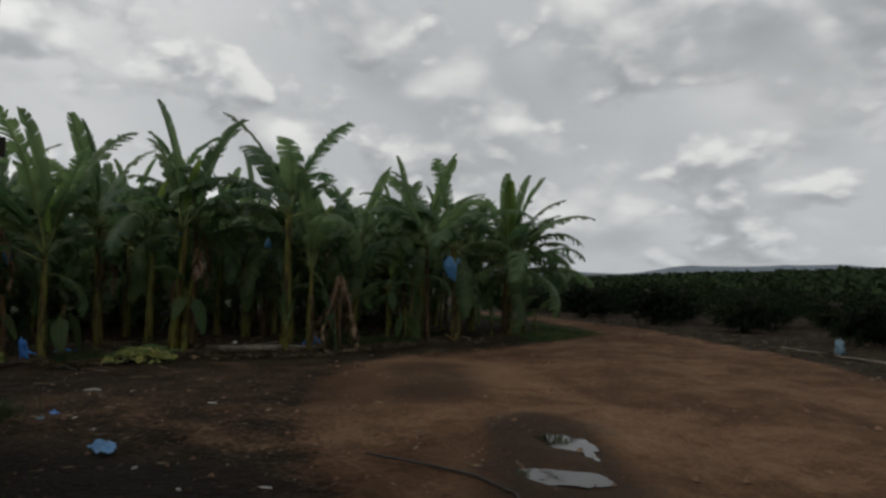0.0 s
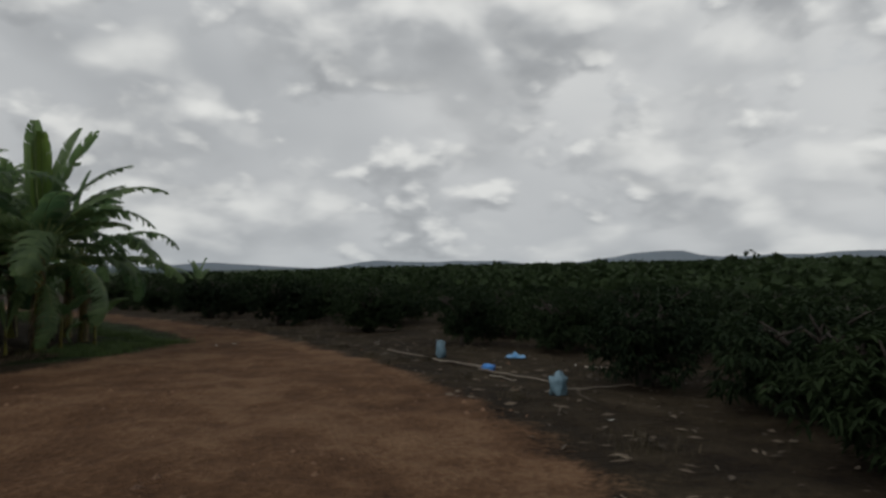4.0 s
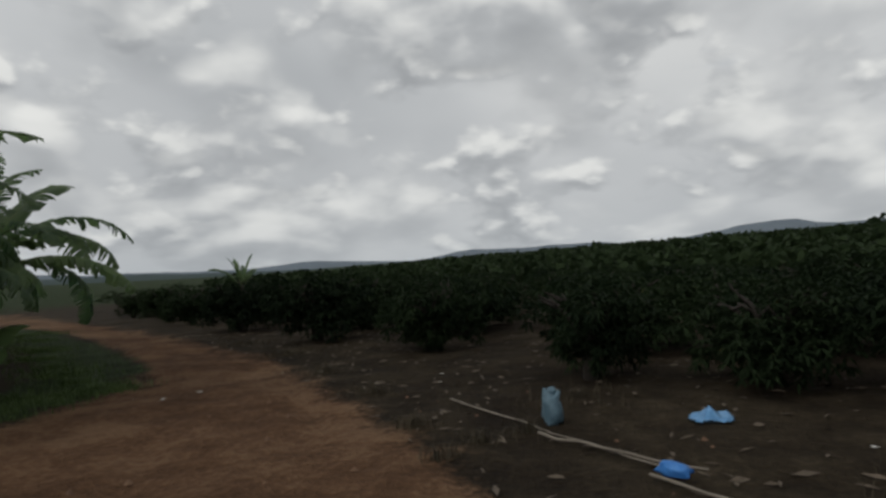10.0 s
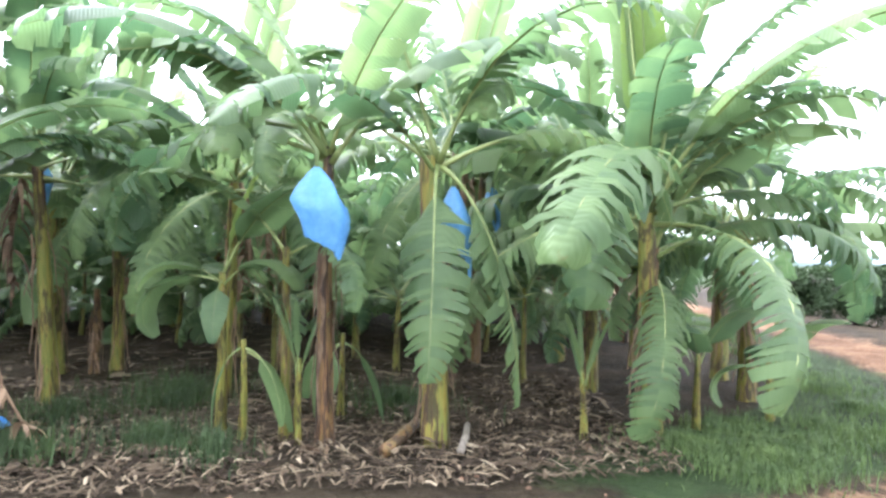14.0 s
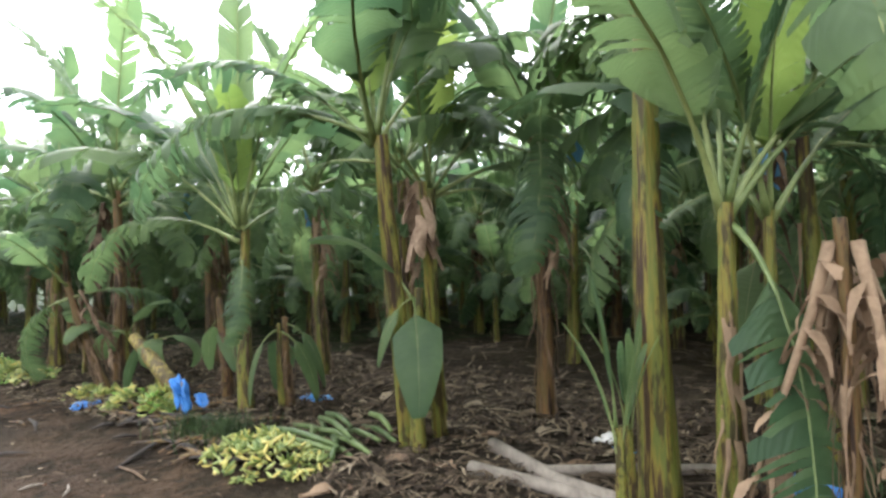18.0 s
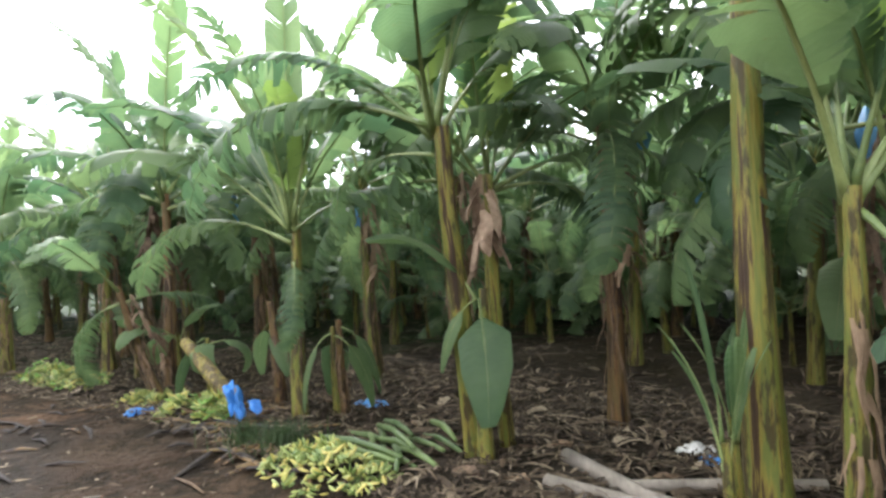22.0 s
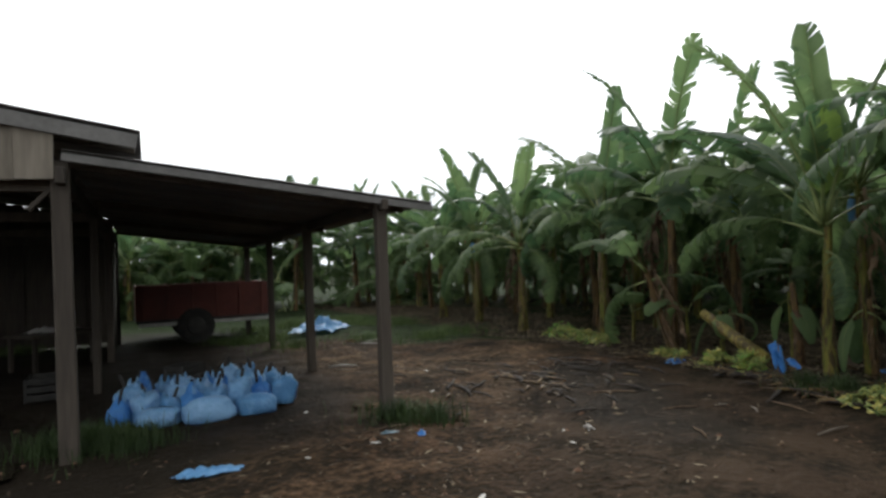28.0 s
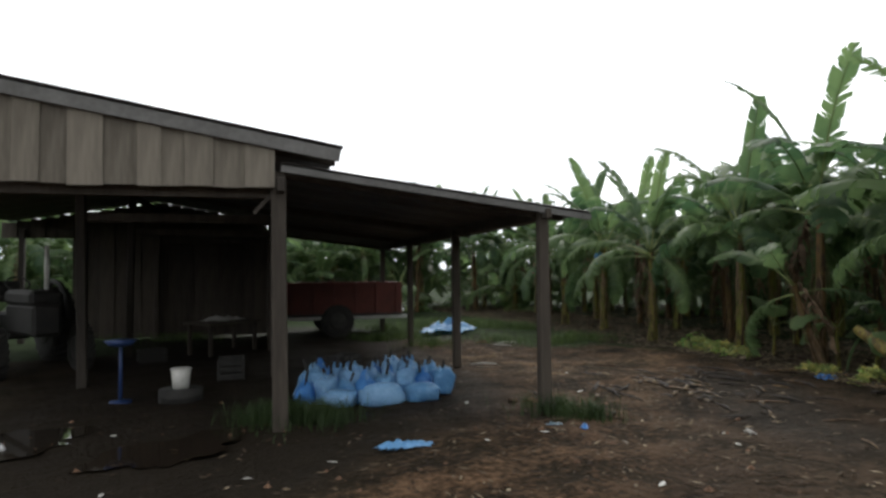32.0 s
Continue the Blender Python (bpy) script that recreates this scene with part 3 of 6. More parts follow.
def stem_mesh(name, seed, tall, thick, lean=0.1, mat=None):
    """A pseudostem: overlapping sheaths that taper to the crown, with a swollen foot."""
    rnd = random.Random(seed)
    sides, rings = 14, 16
    verts, faces = [], []
    ph = rnd.uniform(0, 6)
    for i in range(rings + 1):
        t = i / rings
        r = thick * (1.25 - 0.55 * t + 0.25 * math.exp(-t * 9))
        cx, cy = lean * t * t * tall, 0.03 * math.sin(t * 4 + ph)
        for k in range(sides):
            a = 2 * math.pi * k / sides
            fold = 1 + 0.09 * math.sin(3 * a + ph + t * 2.5) + 0.05 * math.sin(5 * a - t * 4) + (0.05 if (i % 4 == 0 and math.sin(a * 2 + i) > 0) else 0)
            verts.append((cx + r * fold * math.cos(a), cy + r * fold * math.sin(a), tall * t - 0.06 * (i == 0)))
    for i in range(rings):
        for k in range(sides):
            q = (k + 1) % sides
            faces.append((i * sides + k, i * sides + q, (i + 1) * sides + q, (i + 1) * sides + k))
    faces.append(tuple(range(rings * sides, (rings + 1) * sides)))
    return mesh_of(name, verts, faces, mat or STEM, smooth=True)


def sheath_mesh(name, seed, tall, thick):
    """Dry sheath flaps that peel from a stem."""
    rnd = random.Random(seed)
    bits = []
    for i in range(15):
        a, z0 = rnd.uniform(0, 6.28), rnd.uniform(0.15, 0.8) * tall
        lng, w = rnd.uniform(0.2, 0.8), rnd.uniform(0.012, 0.034)
        wob, slant = rnd.uniform(0, 6), rnd.uniform(-0.12, 0.12)
        out = Vector((math.cos(a), math.sin(a), 0))
        side = Vector((-math.sin(a), math.cos(a), 0))
        vv, ff = [], []
        for j in range(6):
            t = j / 5
            mid = out * (thick * 1.1 + 0.09 * t * t + 0.025 * math.sin(t * 6 + wob)) + side * (slant * t + 0.02 * math.sin(t * 9 + wob)) + Vector((0, 0, z0 - lng * t))
            for q in (-1, 0, 1):
                vv.append(mid + side * (w * q * (1.25 - 1.1 * t) * (1 + 0.3 * math.sin(t * 13 + wob))) - out * (0.012 * abs(q)))
        for j in range(5):
            for q in range(2):
                b = j * 3 + q
                ff.append((b, b + 1, b + 4, b + 3))
        bits.append((vv, ff))
    v, f = join(bits)
    return mesh_of(name, v, f, LEAF_DEAD, smooth=True)


def husk_mesh(name, seed):
    """A bundle of shrivelled leaf ends folded down over a cut stem, broad and curled."""
    rnd = random.Random(seed)
    bits = []
    for i in range(20):
        a, z0 = rnd.uniform(0, 6.28), -0.42 * (i / 20) ** 0.9
        out = Vector((math.cos(a), math.sin(a), 0))
        side = Vector((-math.sin(a), math.cos(a), 0))
        lng, w, flare = rnd.uniform(0.16, 0.34), rnd.uniform(0.022, 0.05), rnd.uniform(0.0, 0.10)
        vv, ff = [], []
        for j in range(6):
            t = j / 5
            mid = out * (0.05 + 0.045 * math.sin(t * 2.6) + flare * t * t) + side * (0.02 * math.sin(t * 5 + i)) + Vector((0, 0, z0 - lng * t))
            for q in (-1, 0, 1):
                vv.append(mid + side * (w * q * (0.6 + 0.7 * math.sin(3.0 * t)) * (1.0 if t < 0.95 else 0.3)) - out * (0.022 * abs(q)))
        for j in range(5):
            for q in range(2):
                b = j * 3 + q
                ff.append((b, b + 1, b + 4, b + 3))
        bits.append((vv, ff))
    v, f = join(bits)
    return mesh_of(name, v, f, HUSK, smooth=True)


HUSK = plain("bleached_dry_leaf", (0.12, 0.075, 0.045), (0.40, 0.29, 0.20), 6.0, 0.85, 30.0, 0.01, 0.25, own=0.2)
PAIR, PALE = [LEAF, RIB], [LEAF_PALE, RIB]
LEAVES = {
    "erect": [leaf_mesh("erect_leaf", 10 + i, 2.4, 0.42, 84 - 4 * i, 20 + 13 * i, 0.2 + 0.22 * i, PAIR, 1.05 - 0.12 * i, -0.6 + 0.3 * i) for i in range(4)],
    "up": [leaf_mesh("rising_leaf", 20 + i, 2.3, 0.58, 68 - 5 * i, 60 + 14 * i, 0.30 + 0.10 * i, PAIR, 0.5, 0.35) for i in range(4)],
    "arch": [leaf_mesh("arching_leaf", 30 + i, 2.4, 0.66, 50 - 7 * i, 88 + 9 * i, 0.42 + 0.08 * i, PAIR, 0.35, 0.8) for i in range(5)],
    "droop": [leaf_mesh("drooping_leaf", 40 + i, 2.15, 0.58, 22 - 9 * i, 78 + 8 * i, 0.6 + 0.1 * i, PAIR, 0.25, 1.0) for i in range(4)],
    "hang": [leaf_mesh("hanging_leaf", 50 + i, 2.1, 0.58, 30 - 8 * i, 120 + 4 * i, 0.6 + 0.1 * i, PAIR, 0.2, 0.6) for i in range(3)],
    "fall": [leaf_mesh("falling_leaf", 55 + i, 2.1, 0.72, 12 - 6 * i, 99 - 5 * i, 0.62, PAIR, 0.12, 0.3, 0.2, 0.4) for i in range(2)],
    "broad": [leaf_mesh("broad_leaf", 60 + i, 1.15, 0.50, 62 - 22 * i, 80 + 45 * i, 0.04, PAIR, 0.2, 0.3) for i in range(3)],
    "pale": [leaf_mesh("pale_young_leaf", 70 + i, 1.9, 0.36, 88 - 3 * i, 8 + 8 * i, 0.05 + 0.1 * i, PALE, 0.55, -0.1) for i in range(2)],
    "flag": [leaf_mesh("flag_leaf", 65 + i, 1.05, 0.42, 34 - 8 * i, 120 - 8 * i, 0.03, PAIR, 0.18, 0.12, 0.25, 0.55) for i in range(2)],
    "young": [leaf_mesh("young_leaf", 75 + i, 1.75, 0.52, 86 - 5 * i, 14 + 12 * i, 0.06 + 0.1 * i, PALE, 0.45, -0.05) for i in range(2)],
    "thin": [leaf_mesh("sucker_leaf", 80 + i, 0.6, 0.048, 89 - 4 * i, 12 + 10 * i, 0.03, PAIR, 0.4, 0.2) for i in range(3)],
}
DEAD = [dead_leaf_mesh("dead_leaf", 90 + i, 1.15 + 0.15 * i, 0.42) for i in range(3)]
TRAILING = [dead_leaf_mesh("dead_leaf", 95 + i, 1.48, 0.30, 0.35 + 0.22 * i) for i in range(3)]
STEMS = [stem_mesh("pseudostem", 100 + i, 1.0, 0.105 + 0.008 * (i % 3), (-0.06, 0.04, 0.12, 0.0)[i % 4]) for i in range(4)]
STEMS_BROWN = [stem_mesh("pseudostem", 110 + i, 1.0, 0.10, (0.03, 0.10)[i % 2], STEM_BROWN) for i in range(2)]
FLAPS = [sheath_mesh("dry_sheath", 120 + i, 1.9, 0.125) for i in range(4)]
FULL = [("erect", 2), ("up", 4), ("arch", 6), ("droop", 3), ("hang", 1)]


def banana_plant(x, y, tall, seed, kinds=None, size=1.0, label="", lean=0.0, lean_yaw=0.0, spin=None, aims=(), brown=False, dead=0, trails=0, flaps=2, thick=0.70, dead_size=1.0, group="banana plants of the grove"):
    """One plant: stem, leaves round its crown, dry sheaths and dead leaves, each a part."""
    rnd = random.Random(seed)
    root = new("banana_plant")
    root.matrix_basis = pose(x, y, height(x, y) - 0.02, 0, 0, lean_yaw) @ pose(0, 0, 0, 0, lean, 0)
    tagged(root, label or "tall green banana plant with wind-torn arching leaves", "banana plant", group)
    sid = rnd.randrange(4)
    me = STEMS_BROWN[sid % 2] if brown else STEMS[sid]
    stem = part("pseudostem", me, root, pose(0, 0, 0, 0, 0, rnd.uniform(0, 360)) @ Matrix.Diagonal((thick * size, thick * size, tall, 1)))
    az = rnd.uniform(0, 360) if spin is None else spin
    for kind, count in FULL if kinds is None else kinds:
        for i in range(count):
            az += 137.5 + rnd.uniform(-22, 22)
            pool = LEAVES[kind]
            s = size * rnd.uniform(0.86, 1.12)
            low = {"erect": 0.0, "pale": 0.02, "young": 0.02, "up": 0.03, "arch": 0.10, "droop": 0.2, "hang": 0.16, "fall": 0.1, "flag": 0.08, "broad": 0.1, "thin": 0.1}[kind] * rnd.uniform(0.6, 1.3)
            m = pose(0, 0, tall - low * size - 0.03, 0, 0, az) @ pose(0.02, 0, 0, rnd.uniform(-14, 14), rnd.uniform(-8, 8), 0) @ Matrix.Scale(s, 4)
            part("leaf", pool[rnd.randrange(len(pool))], root, m)
    for kind, turn, s, *drop in aims:
        part("leaf", LEAVES[kind][rnd.randrange(len(LEAVES[kind]))], root, pose(0, 0, tall - (drop[0] if drop else 0.08), 0, 0, turn - lean_yaw) @ pose(0.02, 0, 0, rnd.uniform(-8, 8), 0, 0) @ Matrix.Scale(s, 4))
    for i in range(dead):
        part("dead_leaf", DEAD[rnd.randrange(3)], root, pose(0, 0, tall - 0.15, 0, 0, rnd.uniform(0, 360)) @ pose(0.10 * dead_size, 0, 0) @ Matrix.Scale(size * dead_size, 4), "brown dry hanging leaf")
    for i in range(trails):
        part("dead_leaf", TRAILING[i % 3], root, pose(0, 0, tall - 0.1, 0, 0, 360 * i / trails + rnd.uniform(-20, 20)), "brown dry leaf trailing to the ground")
    for i in range(flaps):
        part("dry_sheath", FLAPS[rnd.randrange(4)], root, pose(0, 0, 0, 0, 0, rnd.uniform(0, 360)) @ Matrix.Diagonal((size * thick, size * thick, tall / 2.0, 1)), "peeling brown sheath")
    return root


def sucker(x, y, tall, seed, leaves=5, kind="thin"):
    rnd = random.Random(seed)
    return banana_plant(x, y, tall, seed, [(kind, leaves)], 0.75 if kind != "thin" else 1.0, "young banana sucker with narrow green leaves", thick=0.26 if kind == "thin" else 0.36, flaps=0, group="banana suckers")


# plants that stand out along the edge of the grove
BIG = [("erect", 3), ("up", 4), ("arch", 6), ("droop", 3)]
banana_plant(-5.0, 7.6, 2.1, 1, [("erect", 2), ("up", 3), ("arch", 4), ("droop", 3)], 1.12, "tall banana plant with one bright yellow-green upright leaf", spin=20, aims=(("pale", 322, 1.1, -0.05), ("up", 18, 1.0), ("erect", 40, 1.0), ("erect", 10, 1.05), ("erect", 66, 1.05), ("up", 62, 0.85), ("arch", 70, 0.85), ("arch", -60, 1.0), ("arch", 235, 1.05)))
banana_plant(-5.3, 7.95, 1.7, 2, [("erect", 2), ("up", 2), ("arch", 3), ("droop", 2)], 0.95, brown=True, aims=(("erect", 25, 1.0), ("up", 0, 0.95)))
banana_plant(-5.5, 9.7, 1.9, 3, [("erect", 4), ("up", 3), ("arch", 4), ("droop", 4)], 0.95)
banana_plant(-6.5, 10.6, 2.0, 4, [("erect", 2), ("up", 3), ("arch", 4), ("droop", 2)], 1.0)
banana_plant(-5.72, 5.9, 2.38, 5, [("erect", 1), ("up", 3), ("arch", 2)], 1.0, "banana plant with torn leaves hanging down its stem", spin=150, aims=(("fall", -40, 0.86), ("fall", 46, 1.0), ("arch", 60, 1.0), ("arch", 250, 1.0)), thick=0.72)
banana_plant(-6.05, 5.08, 2.4, 6, [("erect", 1), ("up", 3), ("arch", 2)], 0.95, brown=True, spin=100, flaps=1, aims=(("hang", 305, 0.62, -0.15), ("arch", -128, 1.0), ("arch", -95, 1.05), ("up", 245, 1.0)), thick=0.62)
banana_plant(-6.35, 4.85, 1.6, 7, [("up", 1), ("arch", 1)], 0.55, thick=0.58)
banana_plant(-6.75, 4.42, 1.38, 8, [("broad", 2)], 0.8, "slender young banana plant with broad leaves", thick=0.42, flaps=0, aims=(("broad", 40, 1.25, 0.0), ("flag", 330, 0.55), ("broad", 245, 0.9), ("young", 70, 0.55, 0.0)))
banana_plant(-7.55, 1.84, 2.95, 9, [("erect", 2), ("up", 4), ("arch", 3)], 1.05, "banana plant with a yellow-green stem and brown blotches", thick=0.80, flaps=0, aims=(("arch", 200, 1.0),))
banana_plant(-7.16, 2.14, 1.80, 10, [("erect", 2), ("up", 2)], 0.9, "banana plant with pale green leaf stalks fanning from its crown", spin=-60, aims=(("up", 104, 1.0), ("erect", 284, 0.9), ("fall", 38, 0.86, 0.1)), thick=0.56, flaps=1)
banana_plant(-6.62, 2.47, 1.66, 11, [], 0.7, "dying banana plant with dry leaves drooping to the ground", dead=2, trails=4, brown=True, flaps=2, thick=0.5)
banana_plant(-7.4, 2.42, 1.75, 12, [("erect", 1), ("up", 2)], 0.85, "slender banana plant with one pale upright leaf", thick=0.45, aims=(("young", 20, 0.85, 0.0),))
banana_plant(-8.86, 0.06, 2.52, 13, [("erect", 2), ("up", 2)], 1.05, "banana plant with a leaning golden-brown stem", lean=8, lean_yaw=-20, thick=0.60, flaps=0, aims=(("arch", 284, 0.95, 0.0), ("up", 275, 0.95), ("up", 100, 0.9), ("hang", 262, 0.62, 0.2), ("erect", 190, 0.9), ("young", 30, 0.8, 0.0)))
cut = banana_plant(-9.02, 0.28, 2.16, 14, [], 0.72, "cut banana stem with a cluster of hanging dry leaves", dead=0, flaps=0, lean=14, lean_yaw=2, thick=0.6)
part("husk", husk_mesh("husk", 141), cut, pose(0.03, 0, 2.17, 0, -14, 0), "pale brown bundle of shrivelled leaves")
part("dead_leaf", DEAD[1], cut, pose(-0.05, -0.25, 1.55, 0, 0, 250) @ Matrix.Scale(0.45, 4), "brown dry hanging leaf")
banana_plant(-9.72, 0.12, 2.2, 15, [("erect", 1), ("up", 3)], 1.05, "banana plant with a broad pale leaf above its crown", thick=0.58, flaps=0, aims=(("young", 30, 1.1, 0.0), ("hang", 120, 0.95), ("arch", 100, 1.05), ("arch", 300, 0.95)))
banana_plant(-9.88, -1.92, 1.95, 16, [("erect", 2), ("up", 2)], 1.0, "slender banana plant with long leaves arching from a green stem", thick=0.52, flaps=1, aims=(("young", 20, 0.8, 0.0), ("arch", 284, 1.05), ("arch", 268, 0.95, 0.2), ("up", 290, 1.15), ("erect", 300, 1.2, 0.0), ("erect", 100, 1.28, 0.0), ("erect", 200, 1.15, 0.0), ("up", 250, 1.2), ("arch", 110, 0.85), ("droop", 30, 0.6, 0.4)))
banana_plant(-10.3, -2.38, 1.15, 17, [], 0.8, "short brown stub of a cut banana stem", brown=True, thick=0.62, flaps=2)
banana_plant(-9.95, -1.5, 0.95, 34, [("flag", 1)], 0.7, "short brown banana stem with peeling sheaths", brown=True, thick=0.62, flaps=2)
banana_plant(-10.3, 3.2, 2.35, 35, [("erect", 2), ("up", 4), ("arch", 2)], 1.0, "banana plant with spreading leaves deep in the shade", thick=0.66, aims=(("arch", 60, 1.0), ("arch", 250, 1.0), ("flag", 330, 0.9, 0.9)))
banana_plant(-10.1, 3.62, 1.05, 36, [], 0.8, "short brown stub of a cut banana stem", brown=True, thick=0.6, flaps=2)
banana_plant(-11.5, -4.6, 2.6, 18, [("erect", 2), ("up", 3), ("arch", 4), ("droop", 2)], 1.05, brown=True, dead=1)
banana_plant(-10.75, -4.25, 1.5, 19, [("up", 2), ("droop", 2)], 0.75, lean=16, lean_yaw=-70, brown=True, dead=1)
banana_plant(-12.4, -6.4, 2.4, 20, BIG, 1.0)
banana_plant(-12.5, -8.5, 2.1, 21, [("erect", 2), ("up", 3), ("arch", 4), ("droop", 3)], 1.0, dead=1)
banana_plant(-13.5, -10.6, 2.2, 22, BIG, 1.0)
banana_plant(-14.6, -12.9, 2.2, 23, FULL, 1.0)
banana_plant(-9.4, 23.7, 1.25, 24, [("erect", 4), ("up", 2)], 0.6, "lone young banana plant among the orchard trees", flaps=0, group="")
for i, (x, y, h, k) in enumerate([(-7.42, 1.66, 0.72, "thin"), (-6.75, 5.5, 0.8, "flag"), (-6.15, 4.9, 0.7, "thin"), (-5.3, 7.15, 0.6, "thin"), (-6.3, 4.5, 0.85, "flag"), (-9.9, -1.55, 0.9, "flag"),
                                  (-10.45, -2.5, 1.0, "flag"), (-5.0, 8.25, 0.7, "broad"), (-4.9, 9.2, 0.6, "broad"), (-11.1, -4.2, 0.8, "broad"), (-12.0, -5.6, 0.7, "broad")]):
    sucker(x, y, h, 200 + i, 6 if k == "thin" else 3, k)
banana_plant(-7.3, 1.6, 0.62, 230, [("thin", 3)], 1.0, "young banana sucker with one taller narrow leaf", thick=0.28, flaps=0, aims=(("thin", 290, 1.5, 0.0), ("thin", 270, 1.2, 0.1)), group="banana suckers")
banana_plant(-10.75, -3.55, 0.75, 231, [], 1.0, "banana sucker with one bright leaf bending over", thick=0.3, flaps=0, aims=(("flag", 284, 0.85, 0.0), ("broad", 110, 0.7), ("broad", 20, 0.6)), group="banana suckers")


def along(line, s):
    for (ax, ay), (bx, by) in zip(line, line[1:]):
        d = math.hypot(bx - ax, by - ay)
        if s <= d:
            return ax + (bx - ax) * s / d, ay + (by - ay) * s / d
        s -= d
    return line[-1]


def grove():
    """The rows behind the edge, out of a few plants that are copied and turned."""
    rnd = random.Random(77)
    models = []
    for i in range(7):
        models.append(banana_plant(-13 - i * 2.1, 6 + i * 1.1, 2.45 + 0.15 * (i % 4), 300 + i, FULL if i % 2 else BIG, 1.0, dead=(1, 1, 0)[i % 3], flaps=1, brown=i % 2 == 1))
    total = sum(math.dist(a, b) for a, b in zip(FRONT, FRONT[1:]))
    spots = []
    for row in range(1, 8):
        s = rnd.uniform(0, 1.5)
        while s < total:
            x, y = along(FRONT, s)
            spots.append((x - 1.65 * row + rnd.uniform(-0.5, 0.5), y + 0.88 * row + rnd.uniform(-0.5, 0.5)))
            s += 1.95 + 0.06 * row
    back = [(-16.5, -19.5), (-12, -23.5), (-4, -24.5), (6, -25), (16, -23)]
    length = sum(math.dist(a, b) for a, b in zip(back, back[1:]))
    for row in range(4):
        s = rnd.uniform(0, 1)
        while s < length:
            x, y = along(back, s)
            spots.append((x + rnd.uniform(-0.5, 0.5), y - 2.4 * row + rnd.uniform(-0.5, 0.5)))
            s += 2.0
    for x, y in spots:
        if -20.5 < x < -13 and 5 < y < 14 and min(math.dist((x, y), (-13 - i * 2.1, 6 + i * 1.1)) for i in range(7)) < 1.1:
            continue
        k = rnd.choice(models)
        copy_thing(k, pose(x, y, height(x, y) - 0.02, rnd.uniform(-4, 4), rnd.uniform(-4, 4), rnd.uniform(0, 360)) @ Matrix.Scale(rnd.uniform(0.80, 1.03), 4))


def understory():
    """Half-grown plants that stand between the rows and fill the space under the crowns."""
    rnd = random.Random(79)
    models = [banana_plant(-9.3 + 0.9 * i, 5.6 + 1.3 * i, 0.95 + 0.12 * i, 320 + i, [("up", 2), ("arch", 3), ("droop", 2), ("hang", 1)], 0.62, "half-grown banana plant in the shade of the rows", flaps=0, thick=0.5, group="half-grown plants") for i in range(3)]
    total = sum(math.dist(a, b) for a, b in zip(FRONT, FRONT[1:]))
    for row in range(2, 5):
        s = rnd.uniform(2.0, 3.5)
        while s < total - 3:
            x, y = along(FRONT, s)
            d = 1.5 + 1.55 * row
            x, y = x - 0.88 * d + rnd.uniform(-0.4, 0.4), y + 0.47 * d + rnd.uniform(-0.4, 0.4)
            s += 1.6 + 0.25 * row
            copy_thing(models[rnd.randrange(3)], pose(x, y, height(x, y) - 0.02, rnd.uniform(-4, 4), rnd.uniform(-4, 4), rnd.uniform(0, 360)) @ Matrix.Scale(rnd.uniform(0.8, 1.35), 4))


understory()
banana_plant(-8.66, 0.18, 1.3, 214, [], 1.0, "banana sucker with one broad hanging leaf", thick=0.4, flaps=0, aims=(("flag", 12, 0.92), ("flag", -60, 0.6), ("broad", -78, 0.9)), group="banana suckers")
grove()


def far_grove():
    """The depth of the grove, past the rows that can be told apart."""
    rnd = random.Random(78)
    pool = []
    for kind in ("up", "arch", "droop", "hang"):
        for me in LEAVES[kind][:2]:
            v = np.array([q.co[:] for q in me.vertices])
            pool.append((v, [tuple(p.vertices) for p in me.polygons], [p.material_index for p in me.polygons]))
    verts, faces, which = [], [], []
    spots = []
    for i in range(46):
        s = rnd.uniform(0, 31)
        x, y = along(FRONT, s)
        d = rnd.uniform(12.5, 17)
        spots.append((x - 0.88 * d, y + 0.47 * d))
    back = [(-18, -19), (-14, -28), (-4, -31), (6, -31.5), (18, -28)]
    for i in range(46):
        x, y = along(back, rnd.uniform(0, 44))
        spots.append((x + rnd.uniform(-1, 1), y - rnd.uniform(0, 3)))
    for i in range(70):
        x, y = along([(-15.5, -18.5), (-12, -24), (-4, -26), (6, -26.5), (16, -24)], rnd.uniform(0, 40))
        spots.append((x + rnd.uniform(-1, 1), y - rnd.uniform(0, 4), 1))
    for i in range(30):
        spots.append((rnd.uniform(-24, -17), rnd.uniform(-27, -16), 1))
    for i in range(60):
        x, y = along(FRONT, rnd.uniform(0, 31))
        d = rnd.uniform(6, 11)
        spots.append((x - 0.88 * d, y + 0.47 * d, 1))
    k = 0
    for x, y, *low in spots:
        z = height(x, y) - (0.75 if low else 0)
        for q in range(6 if low else 9):
            v, f, w = pool[rnd.randrange(len(pool))]
            m = np.array(pose(x + rnd.uniform(-0.5, 0.5), y + rnd.uniform(-0.5, 0.5), z + rnd.uniform(0.7, 2.5), rnd.uniform(-15, 15), 0, rnd.uniform(0, 360)) @ Matrix.Scale(1.1, 4))
            verts += (v @ m[:3, :3].T + m[:3, 3]).tolist()
            faces += [tuple(i + k for i in face) for face in f]
            which += w
            k += len(v)
    ob = new("far_grove", mesh_of("far_grove", verts, faces, PAIR, which, smooth=True))
    tagged(ob, "dense dark green banana foliage deep in the grove", "banana grove", kind="stuff")


far_grove()

# ---- orchard ----


